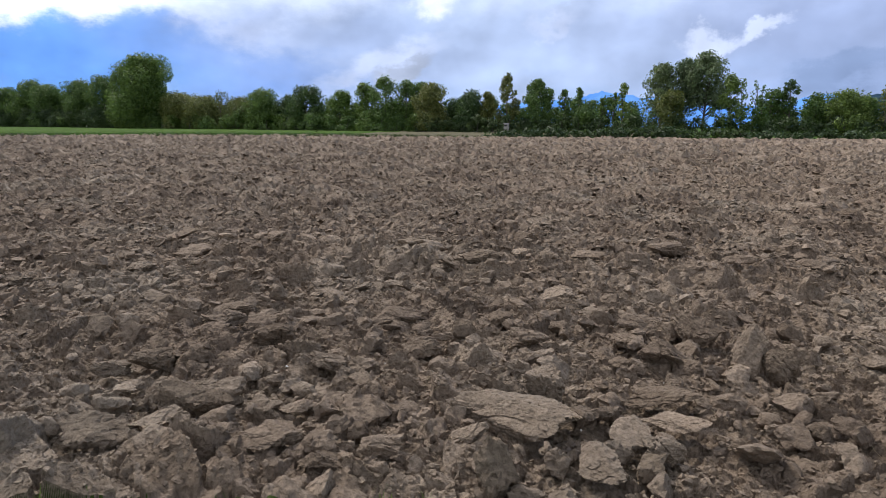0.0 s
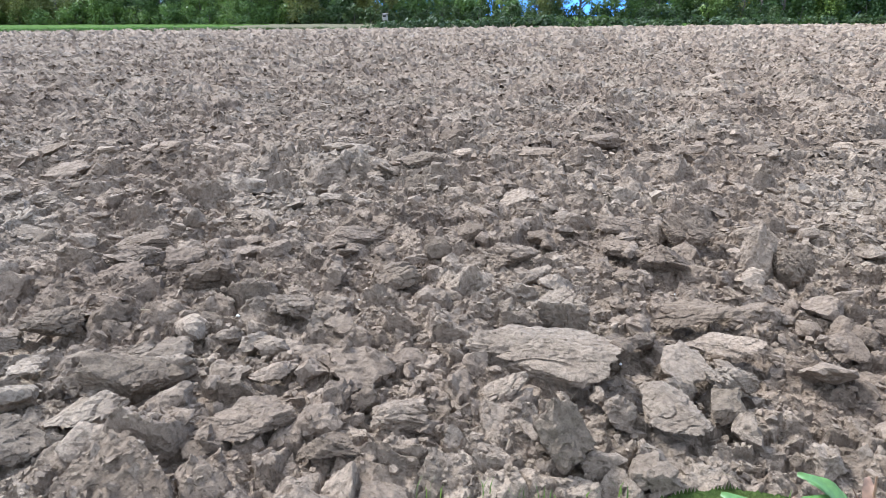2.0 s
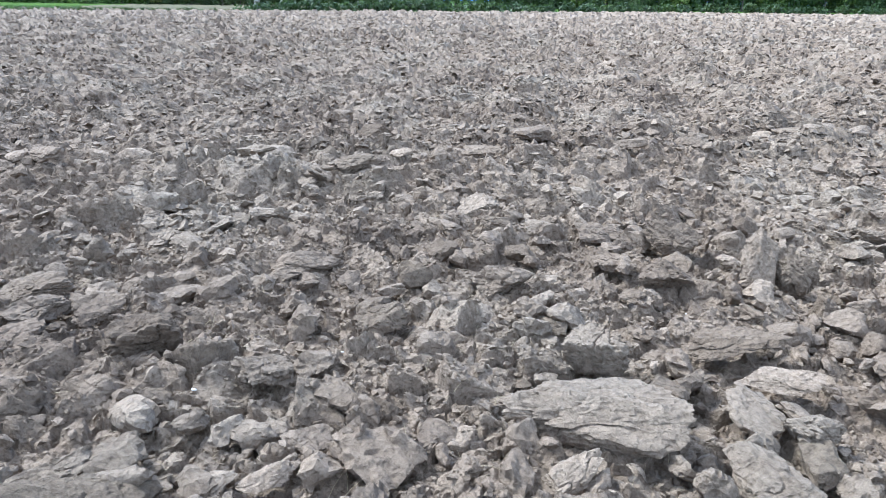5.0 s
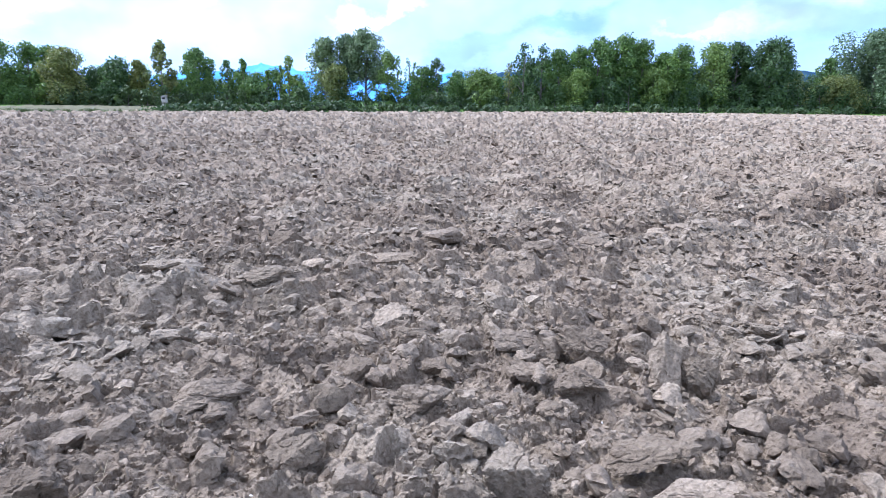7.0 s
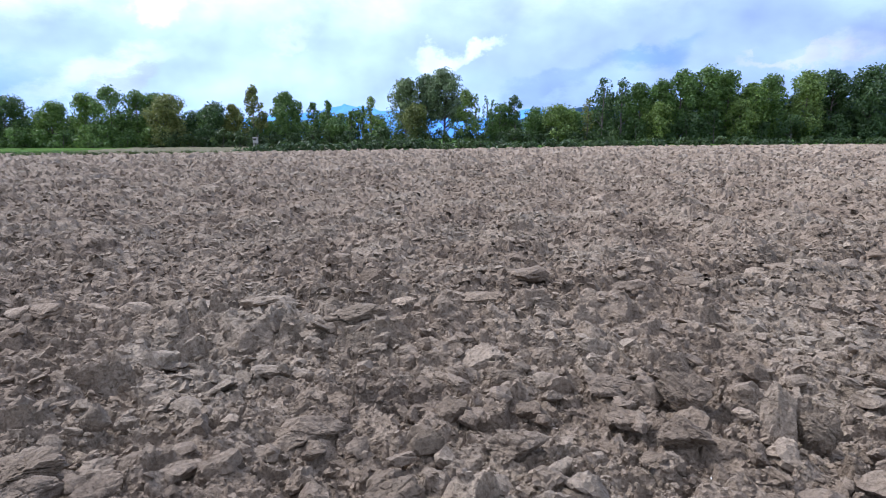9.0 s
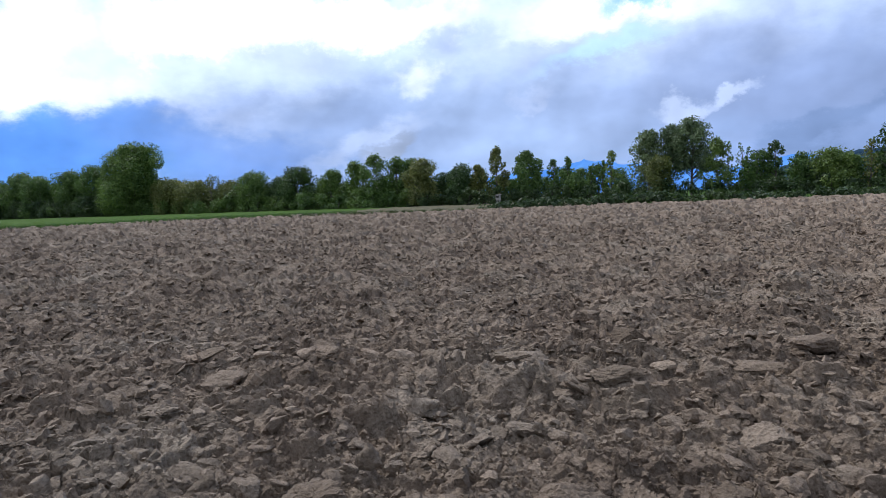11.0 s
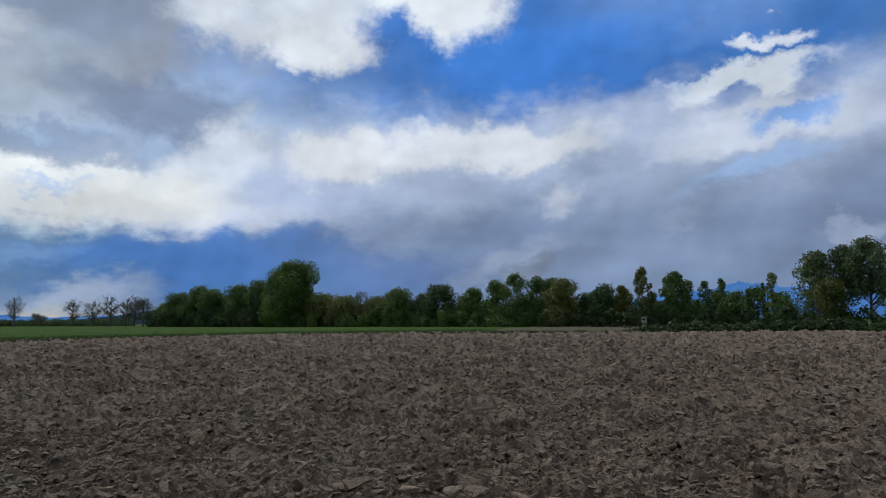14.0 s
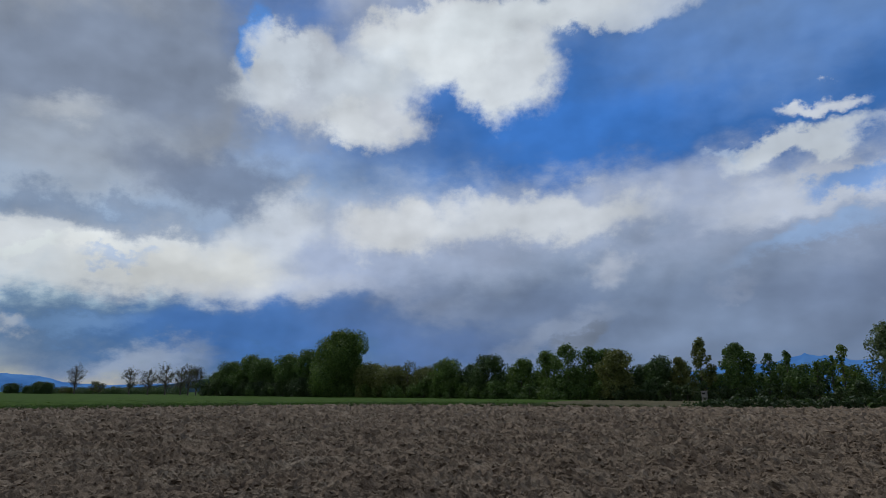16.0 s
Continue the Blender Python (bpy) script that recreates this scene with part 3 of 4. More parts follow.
def leaf_cards(centres, outward, size, r):
    """Small leaf sprays, one pointed blade each, facing roughly outward."""
    n = len(centres)
    nrm = outward + r.normal(0, 0.75, (n, 3))
    nrm /= np.linalg.norm(nrm, axis=1)[:, None] + 1e-9
    ref = r.normal(0, 1, (n, 3))
    u = np.cross(nrm, ref)
    u /= np.linalg.norm(u, axis=1)[:, None] + 1e-9
    v = np.cross(nrm, u)
    s = (size * r.uniform(0.55, 1.3, n))[:, None]
    w = s * r.uniform(0.45, 0.9, n)[:, None]
    a, b, c = centres - u * s * 0.5 - v * w * 0.3, centres + u * s * 0.5 - v * w * 0.3 + nrm * s * 0.1, centres + v * w * 0.7
    verts = np.stack([a, b, c], 1).reshape(-1, 3)
    faces = np.arange(n * 3).reshape(-1, 3)
    return verts, faces


def crown_lobes(kind, h, w, r):
    """Centres and radii of the foliage masses of one crown, from its foot at the origin."""
    lobes = []
    lo, n = {"broad": (0.08, 52), "poplar": (0.36, 60), "cone": (0.05, 34), "thin": (0.12, 30), "shrub": (0.0, 14)}[kind]
    for i in range(n):
        t = lo + (1 - lo) * (i + r.uniform(0.0, 1.0)) / n
        u = (t - lo) / (1 - lo)
        if kind == "cone":
            env = 0.5 * (1 - u) ** 0.65 + 0.08
        elif kind == "thin":
            env = 0.46 * (1 - u) ** 0.5 + 0.06
        elif kind == "shrub":
            env = 0.5 * math.sqrt(max(0.0, 1 - u * u)) + 0.08
        else:
            env = 0.5 * (max(0.03, 1 - max(0.0, (u - 0.42) / 0.60) ** 2.4)) ** 0.5
        a = r.uniform(0, 2 * math.pi)
        size = w * r.uniform(0.07, 0.2) * (0.75 if kind in ("thin", "cone") else 1.1 if kind == "poplar" else 1.0)
        d = max(0.0, env * w * r.uniform(0.62, 1.16) - size * 0.8) * math.sqrt(r.uniform(0.2, 1.0))
        z = min(t * h, h - size * 0.75)
        lobes.append((d * math.cos(a), d * math.sin(a), z, size))
    return lobes


COUNTER = {"tree": 0}


def tree(x, y, h, w, kind="broad", leaf="mid", density=1.0, label="", group="trees at the field's far edge", category="tree"):
    """A tree or shrub: trunk with limbs, and a crown of leaf sprays."""
    COUNTER["tree"] += 1
    r = np.random.default_rng(1000 + COUNTER["tree"])
    lobes = crown_lobes(kind, h, w, r)
    foot = new("shrub" if kind == "shrub" else "tree")
    foot.location = (x, y, float(terrain(x, y)) - 0.1)
    lean = r.normal(0, 0.02, 2) * h
    top = 0.86 * h
    girth = max(0.06, 0.018 * h)
    stem = [(lean[0] * t * t + 0.12 * math.sin(5 * t + h), lean[1] * t * t, t * top, girth * (1 - 0.85 * t) + 0.02) for t in np.linspace(0, 1, 8)]
    paths = [stem]
    for lx, ly, lz, lr in lobes[:: 1 if kind == "poplar" else 2]:
        s = max(0.08, (lz - 0.35 * math.hypot(lx, ly) - 0.1 * h) / top)
        s = min(s, 0.9)
        bx, by, bz = lean[0] * s * s + 0.12 * math.sin(5 * s + h), lean[1] * s * s, s * top
        b = girth * (1 - 0.85 * s) * 0.45 + 0.015
        mid = ((bx + lx) / 2 + r.normal(0, 0.15), (by + ly) / 2 + r.normal(0, 0.15), bz + (lz - bz) * 0.42)
        paths.append([(bx, by, bz, b), (*mid, b * 0.7), (lx, ly, lz, 0.015)])
    v, f = tubes(paths)
    part("trunk", mesh_from("trunk", v, f, BARK, True, 4), foot)
    size = (0.40 + 0.010 * h) * (1.15 if kind == "shrub" else 1.0)
    cs, outs = [], []
    for lx, ly, lz, lr in lobes:
        n = int(density * 105 * max(0.35, (lr / 1.3)) ** 1.7)
        d = r.normal(0, 1, (n, 3))
        d /= np.linalg.norm(d, axis=1)[:, None]
        rad = lr * r.uniform(0.35, 1.15, n)[:, None] ** 0.6
        p = np.array([lx, ly, lz]) + d * rad * np.array([0.95, 0.95, 1.1])
        keep = p[:, 2] > 0.15
        cs.append(p[keep])
        outs.append(d[keep] + np.array([0, 0, 0.35]))
    cs, outs = np.concatenate(cs), np.concatenate(outs)
    v, f = leaf_cards(cs, outs, size, r)
    part("crown", mesh_from("crown", v, f, LEAF[leaf], False), foot)
    return tagged(foot, label, category, group)


def wood(kind, leaf, label, *places, density=1.0):
    for x, y, h, w in places:
        tree(x, y, h, w * 1.4, kind, leaf, density, label)


# the far wood on the meadow's side
wood("broad", "mid", "tall round-crowned tree in a dense green wood", (-286.5, 152, 11, 12), (-272.1, 150, 14.5, 13), (-260.7, 153, 17.3, 14), (-245.2, 150, 15, 12), (-228.7, 151, 16.5, 13), (-213.2, 150, 17.8, 12))
wood("broad", "mid", "tallest broad tree of the wood, with a domed crown", (-189.6, 148, 23.4, 18), density=1.5)
wood("broad", "olive", "low olive-green tree beside the wood", (-174.4, 150, 11, 13), (-162.2, 150, 10, 12), (-148.0, 151, 9.5, 10))
wood("thin", "olive", "twiggy tree just coming into leaf", (-155.1, 149, 12, 8), density=0.35)
wood("broad", "mid", "round green tree in the row", (-137.8, 149, 11.6, 11), (-109.4, 150, 11, 8))
wood("broad", "dark", "dark green tree in the row", (-121.6, 150, 12.3, 10), (-129.7, 152, 10, 8))
wood("broad", "mid", "tall green tree of a close group", (-101.3, 151, 13, 7), (-93.2, 149, 14.3, 8), (-88.2, 152, 13.5, 6), (-84.2, 153, 13, 6))
wood("broad", "olive", "broad round tree with light spring leaves", (-79.0, 148, 12, 9))
wood("broad", "dark", "dark round tree in the row", (-67.9, 149, 10.2, 7.5))
wood("thin", "olive", "slender yellowish tree with thin foliage", (-63.4, 150, 10, 5.5), density=2.0)
wood("cone", "olive", "pointed yellowish tree with thin foliage", (-57.6, 149, 14.2, 6.6), density=1.7)
wood("broad", "mid", "upright green tree in the row", (-49.9, 149, 12.6, 6.5), density=1.5)
wood("thin", "mid", "slim young tree in the row", (-43.8, 151, 10.3, 4.2), (-39.8, 150, 10.8, 3.6), (-34.8, 152, 8.2, 2.6), (-31.8, 152, 9.4, 2.6), density=1.5)
wood("broad", "mid", "low bushy tree in the row", (-37.7, 148, 6.2, 5), (-26.6, 148, 4.6, 4.5), density=1.5)
wood("cone", "light", "slender light green tree like a poplar", (-29.3, 149, 11.4, 3.6), density=1.3)
wood("poplar", "grey", "tall grey-green poplar with bare lower trunk", (-21.4, 152, 15.2, 7.0), (-16.8, 153, 16.2, 6.0), (-12.2, 152, 17.2, 8.0), density=0.75)
wood("broad", "olive", "low rounded tree under the poplars", (-18.6, 147, 9, 6))
wood("cone", "light", "bright green cone-shaped tree", (-6.8, 147, 12.4, 7), density=1.4)
wood("thin", "mid", "thin half-bare tree behind the row", (-4.7, 152, 12, 3), (-2.3, 153, 11.4, 3), (-0.8, 152, 10.4, 3), density=0.3)
wood("broad", "mid", "medium green tree in the row", (0.8, 149, 9.4, 5.5), (9.2, 150, 8.4, 5.5), (17.1, 150, 8, 5))
wood("cone", "dark", "dark green cone-shaped tree in the row", (4.3, 149, 11.2, 5), density=1.4)
wood("broad", "light", "light green bushy tree", (14.2, 148, 8.5, 7))
wood("thin", "olive", "wispy tree with sparse yellowish leaves", (21.0, 150, 10.6, 4.5), density=0.4)
wood("thin", "dark", "tall ragged tree with open dark branches", (24.4, 150, 14.9, 6.5), (28.4, 149, 14.4, 6.5), density=0.6)
wood("broad", "mid", "tall green tree of the close wood", (32.8, 151, 13.5, 7), (37.3, 150, 14, 7), (51.9, 150, 15.8, 7), (57.3, 149, 13, 7.5), (61.2, 151, 15, 7))
wood("broad", "mid", "high-crowned tree of the close wood", (41.7, 150, 16.2, 7.5), (46.9, 150, 16.7, 8))
wood("broad", "light", "leafy light green tree of the close wood", (68.5, 149, 15.3, 8), (35.9, 146, 9, 6), (53.5, 146, 9.5, 6))
wood("broad", "dark", "dark full tree at the end of the wood", (74.8, 151, 15.7, 7.5), (82.1, 149, 16.3, 10))
wood("thin", "olive", "low half-bare tree by the wood", (89.3, 150, 9.2, 7), density=0.35)
wood("broad", "mid", "small green tree beside the big round one", (97.0, 151, 12.6, 5))
wood("broad", "olive", "low spreading olive-green tree", (98.0, 148, 8, 10))
wood("broad", "grey", "large round blue-green tree at the wood's end", (108.5, 151, 18.6, 15), (120.9, 152, 17, 13), density=1.1)

# a second, lower row closes the wood behind
def back_row(x0, x1, step, y, h0, h1, leaf, seed):
    r = np.random.default_rng(seed)
    x = x0
    while x < x1:
        tree(x, y + r.uniform(-2, 2), r.uniform(h0, h1), step * r.uniform(1.4, 1.9), "broad", leaf, 0.7, "green tree standing back in the wood")
        x += step * r.uniform(0.8, 1.2)


back_row(-291, -182, 8.5, 158, 9, 13, "dark", 61)
back_row(-180, -74, 7.0, 158, 6.5, 9, "dark", 62)
back_row(-74, -22, 4.6, 157, 6.0, 9.0, "mid", 63)
back_row(0, 26, 4.6, 157, 5.5, 8.5, "mid", 64)
back_row(26, 86, 6.0, 157, 10, 13.5, "dark", 65)
back_row(86, 132, 7.0, 158, 7, 9, "dark", 66)

# undergrowth along the whole edge
def undergrowth(x0, x1, step, y, h0, h1, leaf, label, seed):
    r = np.random.default_rng(seed)
    x = x0
    while x < x1:
        h = r.uniform(h0, h1)
        tree(x, y + r.uniform(-1.2, 1.2), h, step * r.uniform(1.3, 1.8), "shrub", leaf, 1.0, label, "undergrowth along the trees", "shrub")
        x += step * r.uniform(0.8, 1.15)


undergrowth(-291, -196, 7.5, 146, 4.5, 7, "bramble", "green bushes at the foot of the wood", 31)
undergrowth(-196, -79, 6.0, 146, 3.5, 5.5, "mid", "green bushes at the foot of the trees", 32)
undergrowth(-79, 26, 4.2, 145, 2.6, 4.4, "bramble", "dark bramble bushes under the row of trees", 33)
undergrowth(26, 132, 5.0, 146, 4.0, 7.5, "dark", "dense dark undergrowth of the wood", 34)
r_hedge = np.random.default_rng(35)
for az in np.arange(-21.5, 35.5, 1.55):
    d = float(field_edge(az)) + 1.6
    tree(d * math.sin(radians(az)), 0.4 + d * math.cos(radians(az)), r_hedge.uniform(1.0, 1.5) * min(1.0, 0.55 + (az + 21.5) / 12), 4.6, "shrub", "bramble", 1.1, "low dark bramble hedge along the tilled field", "bramble hedge", "shrub")


def bare_tree(x, y, h, w, leafy, label):
    """A leafless tree: limbs reach from the trunk into an oval crown and split into fine twigs."""
    COUNTER["tree"] += 1
    r = np.random.default_rng(5000 + COUNTER["tree"])
    foot = new("bare_tree")
    foot.location = (x, y, -0.1)
    paths, tips = [[(0, 0, 0, 0.030 * h), (0.1, 0, 0.3 * h, 0.024 * h), (-0.1, 0.1, 0.6 * h, 0.016 * h), (0, 0, 0.93 * h, 0.08)]], []
    for i in range(46):
        d = r.normal(0, 1, 3)
        d /= np.linalg.norm(d)
        q = np.array([0, 0, 0.63 * h]) + d * r.uniform(0.55, 1.0) * np.array([w / 2, w / 2, 0.35 * h])
        s = max(0.22 * h, q[2] - 0.08 * h - 0.5 * math.hypot(q[0], q[1]))
        p = np.array([0, 0, min(s, 0.8 * h)])
        m = p * 0.45 + q * 0.55 + np.array([0, 0, -0.02 * h]) + r.normal(0, 0.02 * h, 3)
        paths.append([(*p, 0.009 * h), (*m, 0.007 * h), (*q, 0.06)])
        for k in range(9):
            base = m + (q - m) * r.uniform(0.1, 1.0)
            e = base + (0.5 * d + r.normal(0, 0.8, 3)) * 0.07 * h
            paths.append([(*base, 0.065), (*e, 0.04)])
            tips.append(e)
    v, f = tubes(paths, 3)
    part("trunk", mesh_from("trunk", v, f, BARK, True, 4), foot)
    t = np.repeat(np.array(tips), leafy, axis=0)
    t = t + r.normal(0, 0.35, t.shape)
    v, f = leaf_cards(t, r.normal(0, 1, t.shape), 0.5, r)
    part("crown", mesh_from("crown", v, f, LEAF["olive"], False), foot)
    return tagged(foot, label, "tree", "bare trees along the meadow")


BARE = "bare-branched tree with a few young leaves, beyond the meadow"
for x, h, w in ((-484, 21, 15), (-390, 16.6, 12), (-364, 15, 10), (-342, 16.2, 11), (-324, 15.6, 8), (-315.5, 15.4, 7.5), (-307, 15.2, 7.5)):
    bare_tree(x, 150, h, w, 1, BARE)
for x, h, w in ((-513, 6, 7), (-453, 8.5, 8), (-443, 8, 8), (-498, 5, 6)):
    bare_tree(x, 152, h, w, 2, "small twiggy tree in the distance beyond the meadow")
wood("broad", "dark", "small dark tree far across the meadow", (-638.9, 150, 8, 12), (-568.8, 150, 8.5, 12), (-553.6, 152, 8, 11), (-599.8, 152, 6, 8))
undergrowth(-665, -420, 13.0, 190, 3.0, 5.0, "dark", "low dark hedge far across the meadow", 36)


# ---- clods ----
def sphere_arrays(level):
    bm = bmesh.new()
    bmesh.ops.create_icosphere(bm, subdivisions=level, radius=1.0)
    v = np.array([q.co[:] for q in bm.verts])
    f = np.array([[q.index for q in face.verts] for face in bm.faces], np.int32)
    bm.free()
    return v, f


SPHERES = {n: sphere_arrays(n) for n in (2, 3, 4, 5)}


def hull(seed, points, flat=1.0, buried=False):
    """A sharp-edged splinter of clay, about 2 wide; a buried one has no underside."""
    r = np.random.default_rng(seed)
    p = r.normal(0, 1, (points, 3))
    p /= np.linalg.norm(p, axis=1)[:, None]
    p *= r.uniform(0.75, 1.1, (points, 1))
    bm = bmesh.new()
    for q in p:
        bm.verts.new(q)
    res = bmesh.ops.convex_hull(bm, input=bm.verts)
    bmesh.ops.delete(bm, geom=[g for g in res["geom_interior"] if isinstance(g, bmesh.types.BMVert)], context="VERTS")
    bmesh.ops.triangulate(bm, faces=bm.faces[:])
    bmesh.ops.recalc_face_normals(bm, faces=bm.faces[:])
    if buried:
        bmesh.ops.delete(bm, geom=[q for q in bm.faces if q.normal.z < -0.25 and q.calc_center_median().z < 0], context="FACES")
    bm.verts.index_update()
    v = np.array([q.co[:] for q in bm.verts])
    f = np.array([[q.index for q in face.verts] for face in bm.faces], np.int32)
    bm.free()
    v[:, 2] *= flat
    return v, f


def noise3(p, seed):
    """Smooth noise on points of a clod."""
    return (value_noise(p[:, 0] + seed * 3.1, p[:, 1] + p[:, 2] * 0.7, seed) + value_noise(p[:, 1] - seed * 1.7, p[:, 2] + p[:, 0] * 0.6, seed + 1) + value_noise(p[:, 2], p[:, 0] - p[:, 1] * 0.5, seed + 2)) / 1.5


def clod_shape(seed, level, planes=11, rough=0.10, layers=0.0):
    """A broken lump of clay, about 2 wide: a ball cut by random planes, then split, chipped and roughened."""
    r = np.random.default_rng(seed)
    d, f = SPHERES[level]
    n = r.normal(0, 1, (planes, 3))
    n /= np.linalg.norm(n, axis=1)[:, None]
    h = r.uniform(0.45, 0.95, planes)
    q = d + 0.10 * np.stack([noise3(d * 2.2, seed + 31 + i) for i in range(3)], -1)
    cut = h[None, :] / np.clip(q @ n.T, 0.05, None)
    k = 90.0
    rad = -np.log(np.sum(np.exp(-k * np.minimum(cut, 2.0)), axis=1) + math.exp(-k * 1.25)) / k
    p = d * rad[:, None]
    step = noise3(p * 1.7, seed)
    bumps = rough * (0.8 * np.floor(step * 5) / 5 + 0.4 * step) - rough * 1.1 * np.exp(-(noise3(p * 2.1, seed + 21) / 0.05) ** 2)
    bumps += rough * 0.5 * noise3(p * 5.0, seed + 5) + rough * 0.35 * noise3(p * 11.0, seed + 9)
    if level >= 4:
        bumps += rough * 0.45 * noise3(p * 22.0, seed + 13) + rough * 0.35 * noise3(p * 41.0, seed + 15)
    if layers:
        s = p[:, 2] * 6 + 1.2 * noise3(p * 1.5, seed + 3)
        bumps += 0.5 * layers * (np.abs(s - np.floor(s) - 0.5) - 0.25)
    return p * (1 + bumps)[:, None], f


def turned(p, rx, ry, rz):
    return p @ np.array(Euler((rx, ry, rz)).to_matrix()).T


CLOD_LABEL = "angular lump of dry grey-brown clay on the tilled field"
PALE_LABEL = "pale dried slab of clay lying on the tilled soil"


def clod(x, y, length, width, height, turn=0.0, tip=0.0, roll=0.0, pale=False, sink=0.34, planes=12, layers=0.0, level=4, label=""):
    """One recognisable clod: its size in metres, its turn, tip and roll in degrees."""
    seed = 300 + len(HERO)
    p, f = clod_shape(seed, 5 if level == 4 and length > 0.24 else level, planes - 2, 0.17, layers)
    p = p / np.abs(p).max(0) * np.array([length, width, height]) / 2
    p = turned(p, radians(tip), radians(roll), radians(turn))
    ob = new("clay_plate" if pale else "soil_clod", mesh_from("clod", p, f, PALE_CLAY if pale else SOIL_CLOD, True, crease=26))
    ground_z = float(terrain(x, y)) + (0.03 if pale else 0.0)
    ob.location = (x, y, ground_z - float(p[:, 2].min()) * (1 - sink))
    HERO.append((x, y, max(length, width) / 2))
    return tagged(ob, label or (PALE_LABEL if pale else CLOD_LABEL), "clod", "large clods of the field")


clod(-1.26, 1.56, 0.46, 0.37, 0.20, 49, 32, -6)
clod(-1.48, 1.47, 0.13, 0.13, 0.12, 45, 0, 0)
clod(-1.46, 1.75, 0.37, 0.18, 0.11, 48, 10, -10, layers=0.06)
clod(-1.96, 1.86, 0.34, 0.24, 0.15, 56, 5, 8, layers=0.06)
clod(-2.10, 1.69, 0.29, 0.17, 0.13, 76, 10, 15)
clod(-1.58, 2.20, 0.20, 0.16, 0.10, 26, 10, 5)
clod(-1.02, 2.38, 0.26, 0.24, 0.18, 23, 15, 8)
clod(-0.60, 2.90, 0.33, 0.23, 0.20, 17, 35, 4)
clod(0.35, 2.64, 0.29, 0.26, 0.23, 12, -10, -18)
clod(0.31, 2.20, 0.72, 0.39, 0.22, 0, 8, -8, layers=0.06)
clod(0.16, 1.88, 0.30, 0.18, 0.13, 25, 10, -30)
clod(0.45, 1.63, 0.24, 0.22, 0.30, -15, 10, 0)
clod(-0.18, 1.66, 0.26, 0.21, 0.14, 6, 10, 0)
clod(-0.32, 1.71, 0.12, 0.08, 0.16, 31, 0, 18)
clod(0.83, 1.92, 0.40, 0.28, 0.14, -33, 20, -4)
clod(1.02, 2.23, 0.25, 0.20, 0.15, -24, 0, 0)
clod(0.64, 1.92, 0.16, 0.14, 0.15, -18, 0, 10)
clod(-0.68, 1.49, 0.44, 0.22, 0.13, 22, 5, 0, layers=0.06)
clod(-0.35, 1.45, 0.25, 0.17, 0.11, 2, 5, -10)
clod(-1.28, 1.36, 0.39, 0.28, 0.12, 38, 10, -4)
clod(-1.50, 1.13, 0.37, 0.30, 0.11, 38, 25, 6)
clod(-1.20, 1.18, 0.24, 0.19, 0.08, 66, 15, -4)
clod(0.93, 2.83, 0.50, 0.25, 0.15, 2, 8, -20, layers=0.06)
clod(1.40, 3.66, 0.28, 0.13, 0.44, -15, -26, 10, sink=0.28, label="upright slab of dry grey clay leaning among the clods")
clod(0.84, 3.58, 0.34, 0.27, 0.25, -13, 0, 12, layers=0.06)
clod(-1.23, 3.51, 0.55, 0.39, 0.17, 22, -10, 4)
clod(-2.32, 2.75, 0.39, 0.35, 0.15, 40, 0, 0)
clod(-1.62, 2.56, 0.31, 0.25, 0.24, 37, 0, 0)
clod(-0.07, 3.37, 0.37, 0.30, 0.20, 11, 10, 5)
clod(0.55, 4.22, 0.33, 0.23, 0.13, -7, 0, 8, layers=0.06)
clod(0.62, 3.29, 0.16, 0.13, 0.05, -10, 20, 0, pale=True, sink=0.45)
clod(0.31, 8.06, 0.66, 0.59, 0.25, -2, 0, 0, level=3)
clod(-1.66, 7.79, 0.42, 0.38, 0.24, 12, 0, 0, level=3)
clod(-2.36, 9.08, 0.28, 0.25, 0.27, 15, 0, 0, level=3)
clod(0.59, 4.92, 0.31, 0.25, 0.25, -7, 0, 10)
clod(-0.16, 1.92, 0.12, 0.10, 0.09, 5, 0, 0)
clod(0.08, 3.06, 0.23, 0.18, 0.16, -1, 10, 0)
clod(-0.74, 2.01, 0.24, 0.17, 0.08, 30, 5, 5, layers=0.06)
clod(-0.96, 1.78, 0.19, 0.13, 0.07, 8, 10, -10)
clod(-1.38, 2.16, 0.15, 0.12, 0.07, 33, 0, 0)
clod(-0.29, 4.82, 0.41, 0.29, 0.12, 8, 10, 0, layers=0.06)
clod(-0.08, 4.49, 0.36, 0.25, 0.11, -4, 5, 6, layers=0.06)
clod(-0.59, 2.24, 0.14, 0.11, 0.08, 15, 0, 0)
clod(-0.83, 2.51, 0.23, 0.18, 0.10, 28, 10, 0)
clod(-1.16, 2.04, 0.14, 0.11, 0.08, 30, 0, 0)
clod(-1.98, 2.82, 0.30, 0.21, 0.07, 50, 22, -4, pale=True, sink=0.45)
clod(-2.25, 2.55, 0.28, 0.20, 0.06, 41, 12, 0, pale=True, sink=0.45)
clod(0.57, 3.76, 0.30, 0.18, 0.07, -4, 15, 0, pale=True, sink=0.45)
clod(0.51, 2.41, 0.31, 0.12, 0.07, -18, 6, -4, pale=True, sink=0.45)
clod(-0.79, 1.79, 0.23, 0.11, 0.06, 19, 12, -4, pale=True, sink=0.45)
clod(-2.30, 5.79, 0.76, 0.38, 0.23, 22, 6, 0, layers=0.06, level=3)
clod(-1.35, 5.51, 0.50, 0.25, 0.15, 14, 8, 0, layers=0.06)
clod(-0.88, 4.97, 0.22, 0.15, 0.07, 10, 8, 0, layers=0.06)
clod(1.06, 2.55, 0.35, 0.17, 0.07, -12, 10, -6, pale=True, sink=0.45)
